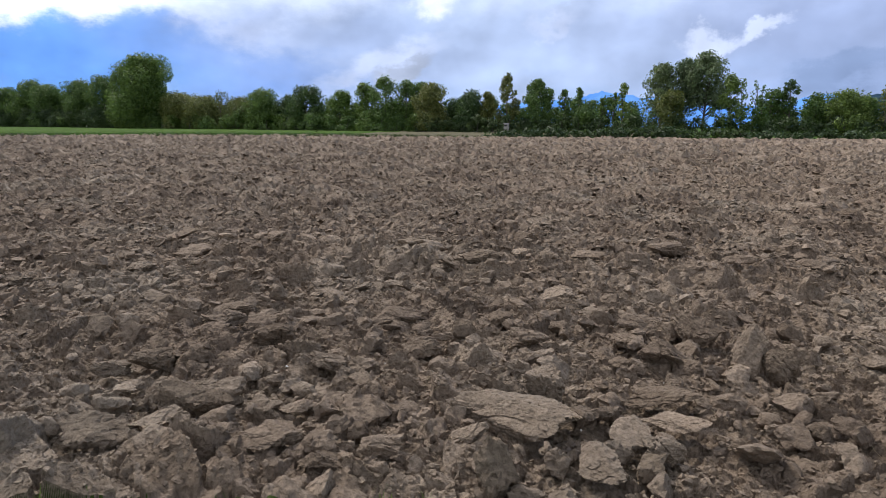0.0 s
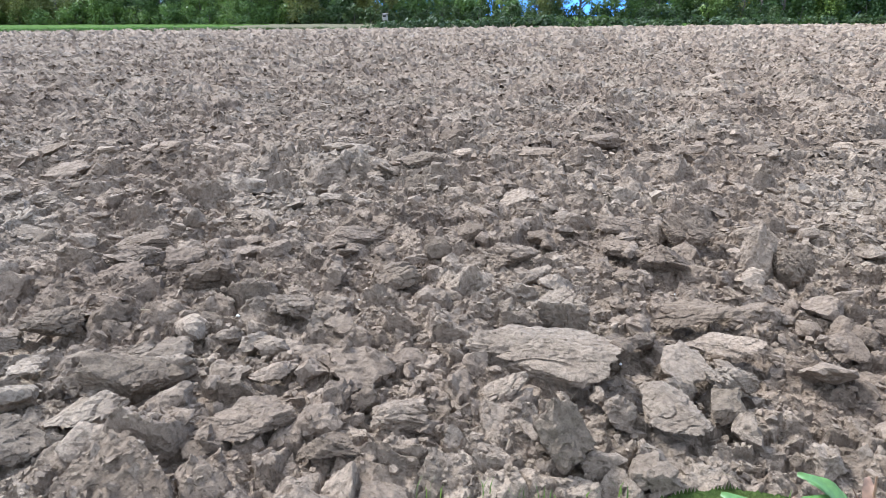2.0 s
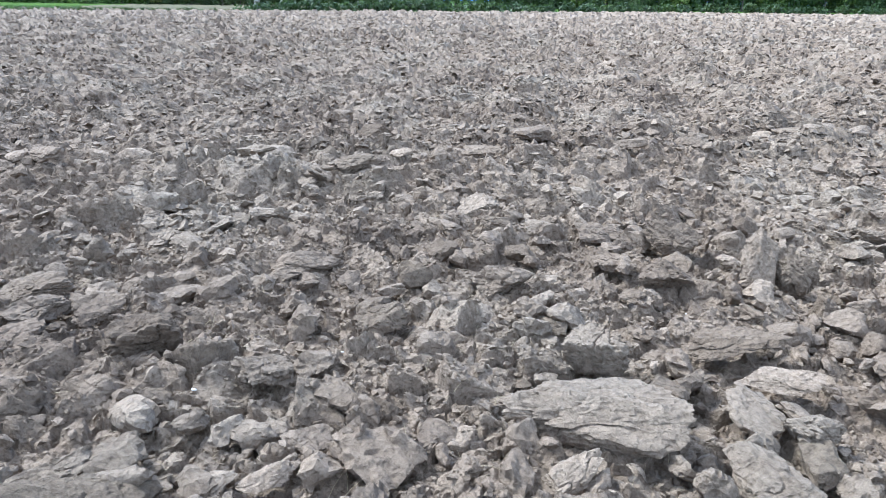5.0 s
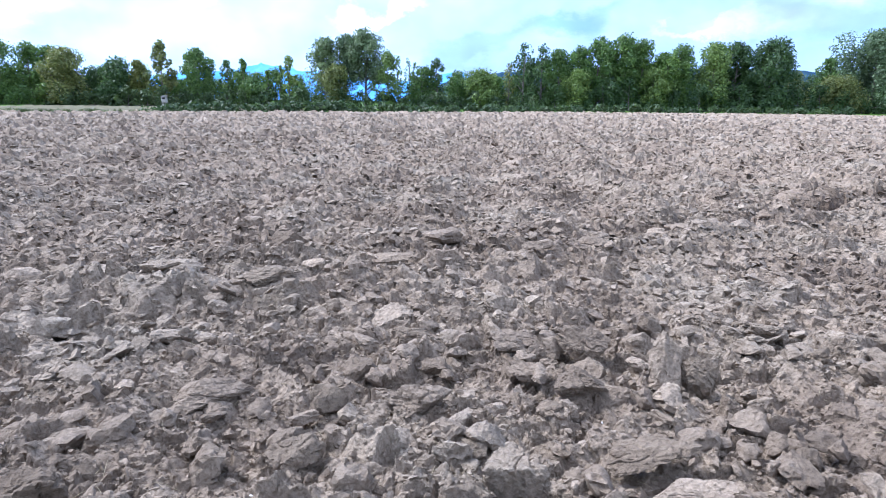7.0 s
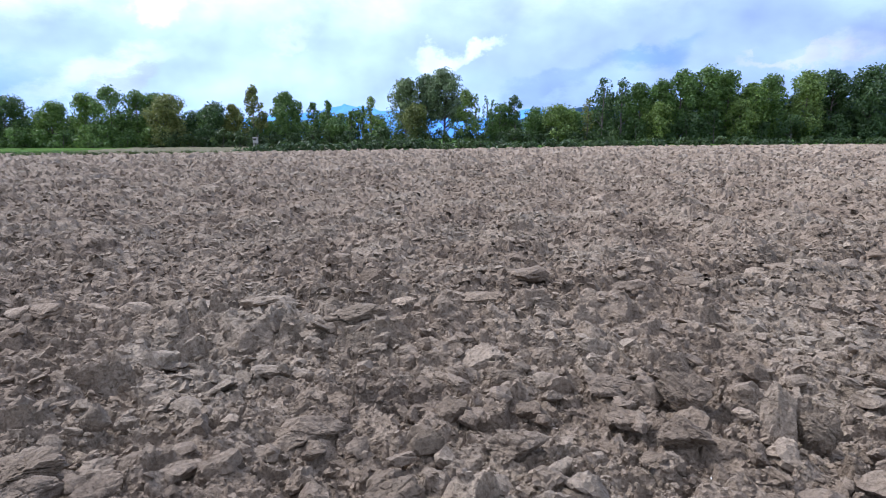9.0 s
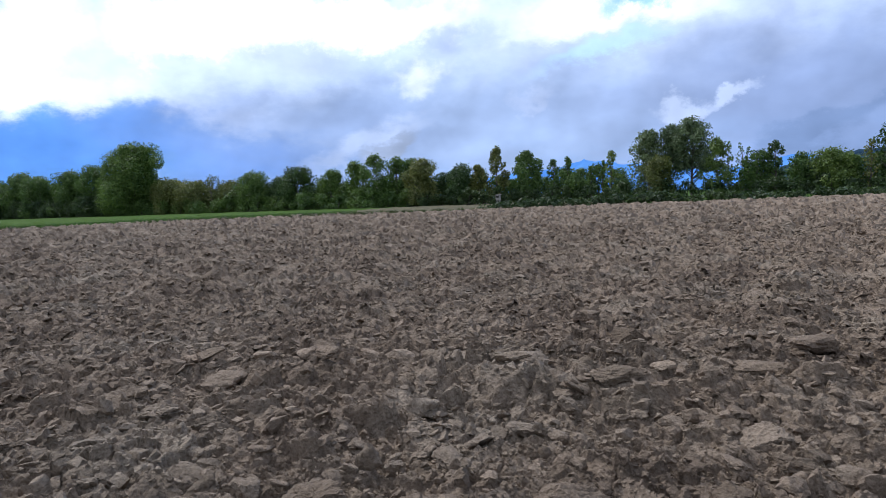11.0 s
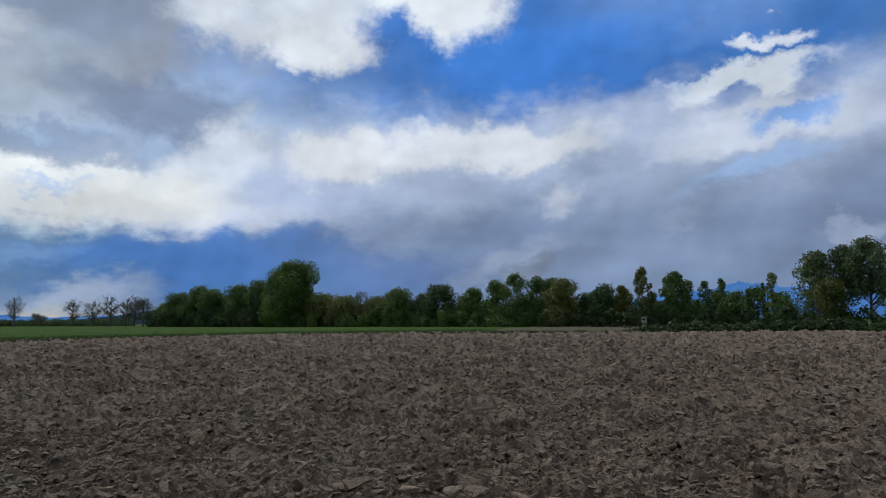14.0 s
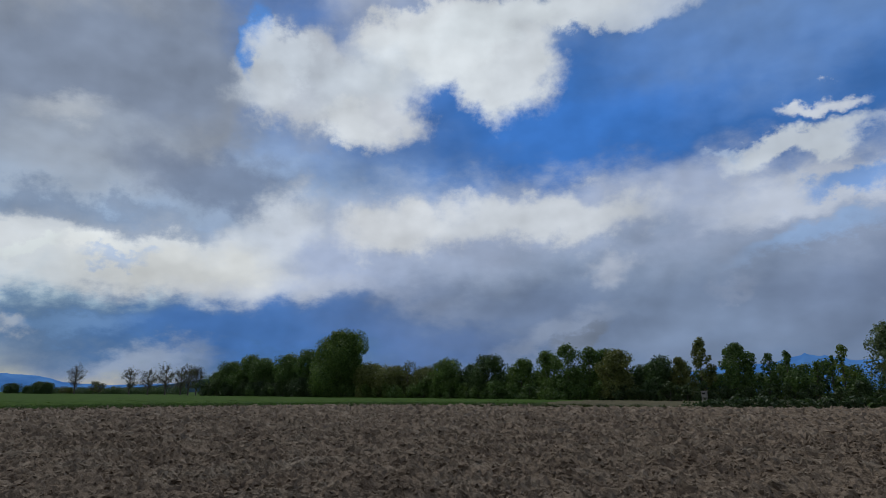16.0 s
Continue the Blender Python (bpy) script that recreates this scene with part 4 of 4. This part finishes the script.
clod(1.85, 7.09, 0.39, 0.27, 0.12, -15, 10, 0, layers=0.06, level=3)
clod(-1.56, 11.93, 0.36, 0.25, 0.12, 7, 8, 0, layers=0.06, level=3)
clod(-1.79, 1.50, 0.14, 0.10, 0.04, 50, 15, 0, pale=True, sink=0.45)
clod(0.47, 6.64, 0.41, 0.25, 0.12, -4, 8, 0, layers=0.06, level=3)
clod(1.55, 3.60, 0.26, 0.18, 0.26, -28, 0, 12)
clod(0.61, 4.36, 0.38, 0.26, 0.11, -6, 0, 0, layers=0.06)
clod(1.01, 4.09, 0.40, 0.32, 0.24, -8, 5, 15, layers=0.06)
clod(-2.49, 3.08, 0.49, 0.44, 0.15, 40, 0, 0)
clod(2.41, 4.48, 0.27, 0.21, 0.16, -32, 0, 0)
clod(-6.31, 4.72, 0.26, 0.18, 0.06, 54, 12, 0, pale=True, sink=0.45, level=3)
clod(-4.55, 3.18, 0.36, 0.25, 0.11, 56, 0, 0)
clod(-7.53, 3.95, 0.48, 0.39, 0.16, 63, 0, 0, level=3)
clod(-5.12, 2.81, 0.42, 0.34, 0.13, 63, 0, 0)
clod(-4.69, 3.83, 0.43, 0.35, 0.13, 51, 0, 0)
clod(-3.99, 3.74, 0.31, 0.25, 0.18, 47, 0, 0)
clod(-4.82, 4.66, 0.48, 0.39, 0.15, 46, 0, 0, level=3)


# pale plates turned up along the near side of the furrow
r_ridge = np.random.default_rng(52)
for x in np.arange(-5.6, 5.4, 0.36):
    x = x + r_ridge.uniform(-0.15, 0.15)
    y = -float(furrow_offset(x, 0.0)) / 0.85 - 0.62 + r_ridge.uniform(-0.2, 0.2)
    size = r_ridge.uniform(0.2, 0.44)
    clod(x, y, size, size * r_ridge.uniform(0.45, 0.75), size * 0.3, r_ridge.uniform(-40, 40), r_ridge.uniform(0, 24), r_ridge.uniform(-14, 14), pale=True, sink=0.3, level=3)

GROUND = ground()


# ---- medium clods of the nearest ground, each its own lump ----
def scattered(count, radii, size, seed, clear=0.8, arc=(-84, 56), power=1.9):
    """Places and sizes for clods over a stretch of the field."""
    r = np.random.default_rng(seed)
    rad = np.sqrt(r.uniform(radii[0] ** 2, radii[1] ** 2, count))
    az = np.radians(r.uniform(*arc, count))
    x, y = rad * np.sin(az), 0.4 + rad * np.cos(az)
    s = size[0] * (size[1] / size[0]) ** (r.uniform(0, 1, count) ** power)
    ok = (y > verge_line(x) + 0.02 + s * 0.3) & (rad < field_edge(np.degrees(az)) - 0.6)
    ok &= (np.abs(furrow_offset(x, y)) > 0.30) | (s < 0.045) | (rad > 30)
    for hx, hy, hr in HERO:
        ok &= np.hypot(x - hx, y - hy) > np.maximum(hr * clear - s * 0.3, 0)
    return x[ok], y[ok], s[ok], r


def medium_clods():
    meshes = []
    for i in range(22):
        r = np.random.default_rng(70 + i)
        p, f = clod_shape(700 + i, 3, 9 + i % 6, 0.22)
        p = p * np.array([1, r.uniform(0.6, 1), r.uniform(0.35, 0.8)])
        meshes.append(mesh_from("clod", p, f, SOIL_CLOD, True, crease=26))
    x, y, s, r = scattered(420, (1.2, 5.2), (0.13, 0.27), 51, clear=0.95, arc=(-60, 45), power=1.4)
    for i in range(min(300, len(x))):
        ob = new("soil_clod", meshes[i % len(meshes)])
        z = float(terrain(x[i], y[i])) + 0.15 * s[i]
        ob.matrix_basis = Matrix.LocRotScale((x[i], y[i], z), Euler((r.normal(0, 0.3), r.normal(0, 0.3), r.uniform(0, 6.28))), (s[i] / 2,) * 3)
        tagged(ob, "broken lump of dry clay among smaller crumbs", "clod", "clods of the near ground")


medium_clods()


# ---- the mass of smaller clods ----
def scatter_mesh(count, radii, size, points, seed, arc=(-81, 47), shapes=12, lift=0.07, power=1.9, buried=False, lumpy=False):
    x, y, s, r = scattered(count, radii, size, seed, 0.75, arc, power)
    base = [hull(seed * 70 + i, points + i % 4, r.uniform(0.4, 0.95), buried) for i in range(shapes)]
    if lumpy:
        base = [clod_shape(seed * 70 + i, 2, 9 + i % 7, 0.24) for i in range(shapes)]
        base = [(p * [1, r.uniform(0.7, 1), r.uniform(0.45, 0.9)], f) for p, f in base]
    z = terrain(x, y) + (0.8 if buried else 1.0) * crumble(x, y, np.hypot(x, y - 0.4))[0] + s * lift
    pick = r.integers(0, shapes, len(x))
    vs, fs, off = [], [], 0
    for i in range(shapes):
        p, f = base[i]
        idx = np.nonzero(pick == i)[0]
        if not len(idx):
            continue
        ang, tip = r.uniform(0, 2 * math.pi, len(idx)), r.normal(0, 0.4, len(idx))[:, None]
        q = p[None] * (s[idx] * 0.5)[:, None, None] * r.uniform(0.7, 1.35, (len(idx), 1, 3))
        q0 = q.copy()
        q[..., 1] = q0[..., 1] * np.cos(tip) - q0[..., 2] * np.sin(tip)
        q[..., 2] = q0[..., 1] * np.sin(tip) + q0[..., 2] * np.cos(tip)
        q1 = q.copy()
        c, sn = np.cos(ang)[:, None], np.sin(ang)[:, None]
        q[..., 0] = q1[..., 0] * c - q1[..., 1] * sn
        q[..., 1] = q1[..., 0] * sn + q1[..., 1] * c
        q = q + np.stack([x[idx], y[idx], z[idx]], -1)[:, None]
        vs.append(q.reshape(-1, 3))
        fs.append((f[None] + (np.arange(len(idx)) * len(p))[:, None, None]).reshape(-1, 3) + off)
        off += len(idx) * len(p)
    return np.concatenate(vs), np.concatenate(fs)


def crumbs(label, layers):
    vs, fs, off = [], [], 0
    for spec in layers:
        v, f = scatter_mesh(**spec)
        vs.append(v)
        fs.append(f + off)
        off += len(v)
    ob = new("clay_crumbs", mesh_from("clay_crumbs", np.concatenate(vs), np.concatenate(fs), SOIL_CRUMBS, True, crease=34))
    return tagged(ob, label, "clods", kind="stuff")


crumbs("loose broken clods of grey-brown clay covering the field", (
    dict(count=450, radii=(1.0, 4.3), size=(0.06, 0.16), points=30, seed=40, power=1.6, lift=-0.02, shapes=24, lumpy=True),
    dict(count=2400, radii=(4.3, 7.0), size=(0.06, 0.18), points=14, seed=41, power=1.6, lift=0.0),
    dict(count=13000, radii=(1.0, 5.0), size=(0.022, 0.07), points=9, seed=42, power=1.5),
    dict(count=5000, radii=(5.0, 7.5), size=(0.03, 0.08), points=8, seed=49),
    dict(count=22000, radii=(1.0, 4.4), size=(0.010, 0.028), points=6, seed=43),
    dict(count=20000, radii=(6.8, 14.0), size=(0.05, 0.2), points=8, seed=44, power=1.8, buried=True),
    dict(count=26000, radii=(13.5, 29.0), size=(0.08, 0.24), points=7, seed=45, power=1.6, buried=True),
    dict(count=24000, radii=(28.0, 60.0), size=(0.14, 0.34), points=7, seed=46, power=1.4, lift=0.0, buried=True),
    dict(count=12000, radii=(58.0, 96.0), size=(0.2, 0.45), points=7, seed=47, power=1.3, lift=-0.05, buried=True),
    dict(count=5000, radii=(90.0, 150.0), size=(0.25, 0.5), points=7, seed=48, power=1.2, lift=-0.08, arc=(-4, 42), buried=True),
))


# ---- grass, weeds and small things ----
def blades(xy, z, height, width, r, lean=0.45):
    """Tapered bent grass blades, two quads and a tip each."""
    n = len(xy)
    a = r.uniform(0, 2 * math.pi, n)
    side = np.stack([np.cos(a), np.sin(a), np.zeros(n)], -1)
    out = np.stack([-np.sin(a), np.cos(a), np.zeros(n)], -1) * (r.uniform(0.1, 1.0, n) * lean)[:, None]
    h = (height * r.uniform(0.45, 1.2, n))[:, None]
    w = (width * r.uniform(0.6, 1.2, n))[:, None]
    foot = np.concatenate([xy, z[:, None]], 1)
    up = np.array([0, 0, 1.0])
    p1 = foot + h * (0.55 * up + 0.25 * out)
    p2 = foot + h * (0.92 * up + 0.95 * out)
    verts = np.stack([foot - side * w, foot + side * w, p1 + side * w * 0.8, p1 - side * w * 0.8, p2], 1).reshape(-1, 3)
    k = np.arange(n)[:, None] * 5
    faces = np.concatenate([k + [[0, 1, 2]], k + [[0, 2, 3]], k + [[3, 2, 4]]], 1).reshape(-1, 3)
    return verts, faces


GRASS_BLADE = leaf_material("grass_blades", (0.05, 0.11, 0.018), (0.16, 0.24, 0.05), 0.3)
MEADOW_BLADE = leaf_material("meadow_blades", (0.035, 0.08, 0.014), (0.10, 0.17, 0.032), 0.3)
WEED_BLADE = leaf_material("weed_blades", (0.04, 0.06, 0.016), (0.10, 0.12, 0.035), 0.2)


def verge_grass():
    r = np.random.default_rng(81)
    x = r.uniform(-6, 6, 9000)
    y = verge_line(x) - np.abs(r.normal(0, 0.45, 9000)) + 0.05
    tuft = value_noise(x / 0.13, y / 0.13, 91) + 0.6 * value_noise(x / 0.4, y / 0.4, 92)
    ok = tuft > 0.02
    x, y = x[ok], y[ok]
    v, f = blades(np.stack([x, y], -1), terrain(x, y) - 0.01, 0.10, 0.0028, r)
    ob = new("verge_grass", mesh_from("verge_grass", v, f, GRASS_BLADE, False))
    tagged(ob, "green grass tufts on the verge beside the soil", "grass", kind="stuff")


verge_grass()


def edge_weeds(label, places, seed, height):
    """Tufts of dark weed along stretches of the field's far border: ((x0, y0), (x1, y1), tufts)."""
    r = np.random.default_rng(seed)
    vs, fs, off = [], [], 0
    for (x0, y0), (x1, y1), tufts in places:
        for _ in range(tufts):
            t = r.uniform()
            c = np.array([x0 + (x1 - x0) * t, y0 + (y1 - y0) * t]) + r.normal(0, 0.35, 2)
            xy = c + r.normal(0, 0.32, (26, 2))
            v, f = blades(xy, terrain(xy[:, 0], xy[:, 1]), height * r.uniform(0.5, 1.2), 0.035, r, 0.7)
            vs.append(v)
            fs.append(f + off)
            off += len(v)
    ob = new("edge_weeds", mesh_from("edge_weeds", np.concatenate(vs), np.concatenate(fs), WEED_BLADE, False))
    tagged(ob, label, "weeds", kind="stuff")


edge_weeds("dark green weeds along the border of the tilled field", (
    ((-49, 68), (-36, 72), 130), ((-36, 72), (-31, 77), 22), ((-70, 55), (-60, 64), 40), ((-58, 65), (-51, 69), 30),
    ((-75, 34), (-71, 44), 40), ((-72, 17), (-72, 33), 60), ((-33, 82), (-20, 88), 36), ((-60, 74), (-36, 84), 24),
), 82, 0.42)


def meadow_grass():
    """The nearer grass of the meadow, standing above the soil at its border."""
    r = np.random.default_rng(83)
    az = r.uniform(-84, -34, 26000)
    d = field_edge(az) + 2.5 + np.abs(r.normal(0, 9, 26000))
    x, y = d * np.sin(np.radians(az)), 0.4 + d * np.cos(np.radians(az))
    v, f = blades(np.stack([x, y], -1), terrain(x, y), 0.28, 0.03, r, 0.5)
    ob = new("meadow_grass", mesh_from("meadow_grass", v, f, MEADOW_BLADE, False))
    tagged(ob, "short fresh green grass of the meadow", "grass", kind="stuff")


meadow_grass()

# dry straw and root fibres caught between the clods
STRAW = plain("dry_straw", (0.34, 0.27, 0.16), 0.8, 0.3, 60.0)


def straw():
    r = np.random.default_rng(84)
    paths = []
    for _ in range(150):
        rad, az = r.uniform(1.5, 4.2), radians(r.uniform(-45, 40))
        x, y, a, half = rad * math.sin(az), 0.4 + rad * math.cos(az), r.uniform(0, math.pi), r.uniform(0.02, 0.055)
        z = float(terrain(x, y)) + float(crumble(np.array([x]), np.array([y]), np.array([rad]))[0][0]) + 0.012
        dx, dy, rise = half * math.cos(a), half * math.sin(a), r.uniform(-0.01, 0.03)
        paths.append([(x - dx, y - dy, z - 0.012, 0.0011), (x + r.normal(0, 0.006), y + r.normal(0, 0.006), z + 0.008, 0.001), (x + dx, y + dy, z + rise, 0.0007)])
    v, f = tubes(paths, 3)
    ob = new("straw", mesh_from("straw", v, f, STRAW, True, 4))
    tagged(ob, "thin dry straw and root fibres among the clods", "straw", kind="stuff")


straw()

# small pale pebbles on the clods
PEBBLE = plain("white_pebble", (0.62, 0.6, 0.56), 0.6, 0.15, 40.0)


def pebble(x, y, size, seed):
    p, f = clod_shape(seed, 2, 9, 0.05)
    p = p * np.array([1.0, 0.75, 0.6]) * size / 2
    ob = new("pebble", mesh_from("pebble", p, f, PEBBLE, True))
    rad = math.hypot(x, y - 0.4)
    ob.location = (x, y, float(terrain(x, y)) + float(crumble(np.array([x]), np.array([y]), np.array([rad]))[0][0]) + size * 0.2)
    tagged(ob, "small whitish pebble lying on the clay crumbs", "pebble", "pebbles on the field")


for x, y, size in ((-1.25, 2.25, 0.022), (-0.75, 2.62, 0.016), (0.62, 2.35, 0.018), (-0.2, 3.1, 0.02), (0.9, 3.3, 0.018), (-2.1, 3.4, 0.022)):
    pebble(x, y, size, 900 + int(size * 1000))

# a broad-leaved weed with red stems on the verge
DOCK_LEAF = plain("dock_leaf", (0.075, 0.15, 0.035), 0.45, 0.35, 30.0)
DOCK_RED = plain("dock_red", (0.20, 0.115, 0.07), 0.5, 0.3, 40.0)


def dock_leaf(plant, azimuth, rise, length, width, red=False):
    """One arched leaf blade with a midrib fold and wavy edge."""
    rows, cols = 10, 5
    verts, faces = [], []
    for i in range(rows + 1):
        t = i / rows
        half = width * math.sin(math.pi * min(1, t * 0.92 + 0.06)) ** 0.8
        for j in range(cols):
            s = j / (cols - 1) * 2 - 1
            wave = 0.006 * math.sin(9 * t + 2 * s) * abs(s)
            verts.append((0.03 + t * length, s * half, 0.02 + rise * t - 0.55 * rise * t * t + 0.18 * abs(s) * half + wave))
    for i in range(rows):
        for j in range(cols - 1):
            a = i * cols + j
            faces.append((a, a + 1, a + cols + 1, a + cols))
    top = np.array(verts)
    n = len(top)
    both = np.concatenate([top, top - [0, 0, 0.0012]])
    f = np.array(faces)
    me = mesh_from("leaf", both, np.concatenate([f, f[:, ::-1] + n]), DOCK_RED if red else DOCK_LEAF, True, 4)
    ob = part("leaf", me, plant)
    ob.rotation_euler = (0, 0, radians(azimuth))
    return ob


def dock(x, y):
    plant = new("broadleaf_weed")
    plant.location = (x, y, float(terrain(x, y)))
    for a, rise, length, width, red in ((160, 0.16, 0.17, 0.035, False), (185, 0.10, 0.16, 0.034, False), (140, 0.05, 0.15, 0.03, False), (215, 0.06, 0.15, 0.03, False), (80, 0.17, 0.08, 0.016, True), (20, 0.12, 0.15, 0.03, False), (320, 0.07, 0.14, 0.03, False), (265, 0.05, 0.13, 0.028, True)):
        dock_leaf(plant, a, rise, length, width, red)
    v, f = tubes([[(0, 0, -0.02, 0.006), (0.006, 0.004, 0.08, 0.005), (0.0, 0.012, 0.17, 0.003)], [(0, 0, -0.02, 0.005), (-0.02, 0.01, 0.06, 0.004), (-0.05, 0.015, 0.11, 0.002)]], 6)
    part("stem", mesh_from("stem", v, f, DOCK_RED, True, 4), plant, "reddish stem")
    tagged(plant, "broad-leaved green weed with reddish stems on the verge", "weed")


dock(1.36, 1.60)
dock(1.12, 1.45)

# a small raised hide at the foot of the trees
HIDE_WOOD = plain("weathered_boards", (0.26, 0.25, 0.23), 0.8, 0.25, 4.0)
HIDE_ROOF = plain("hide_roof", (0.12, 0.11, 0.10), 0.9, 0.2, 3.0)
HIDE_DARK = plain("opening_shade", (0.02, 0.02, 0.02), 0.9, 0.1, 3.0)


def box(name, size, at, mat, parent, tilt=0.0):
    bm = bmesh.new()
    bmesh.ops.create_cube(bm, size=1.0)
    bmesh.ops.scale(bm, vec=size, verts=bm.verts)
    bmesh.ops.bevel(bm, geom=bm.edges[:], offset=min(size) * 0.12, segments=1, affect="EDGES")
    me = bpy.data.meshes.new(name)
    bm.to_mesh(me)
    bm.free()
    me.materials.append(mat)
    ob = part(name, me, parent)
    ob.location, ob.rotation_euler = at, (tilt, 0, 0)
    return ob


def hide(x, y):
    h = new("raised_hide")
    h.location = (x, y, float(terrain(x, y)))
    box("cabin", (0.9, 0.9, 1.15), (0, 0, 1.5), HIDE_WOOD, h)
    box("roof", (1.15, 1.15, 0.08), (0, 0, 2.13), HIDE_ROOF, h, 0.12)
    # near-black panel painted for the shade inside a window; the cabin is solid
    box("opening", (0.62, 0.03, 0.34), (0, -0.455, 1.72), HIDE_DARK, h)
    for sx in (-0.36, 0.36):
        for sy in (-0.36, 0.36):
            box("leg", (0.09, 0.09, 1.05), (sx, sy, 0.48), HIDE_WOOD, h)
    tagged(h, "small pale wooden raised hide before the trees", "hide")


hide(-48.6, 126.0)
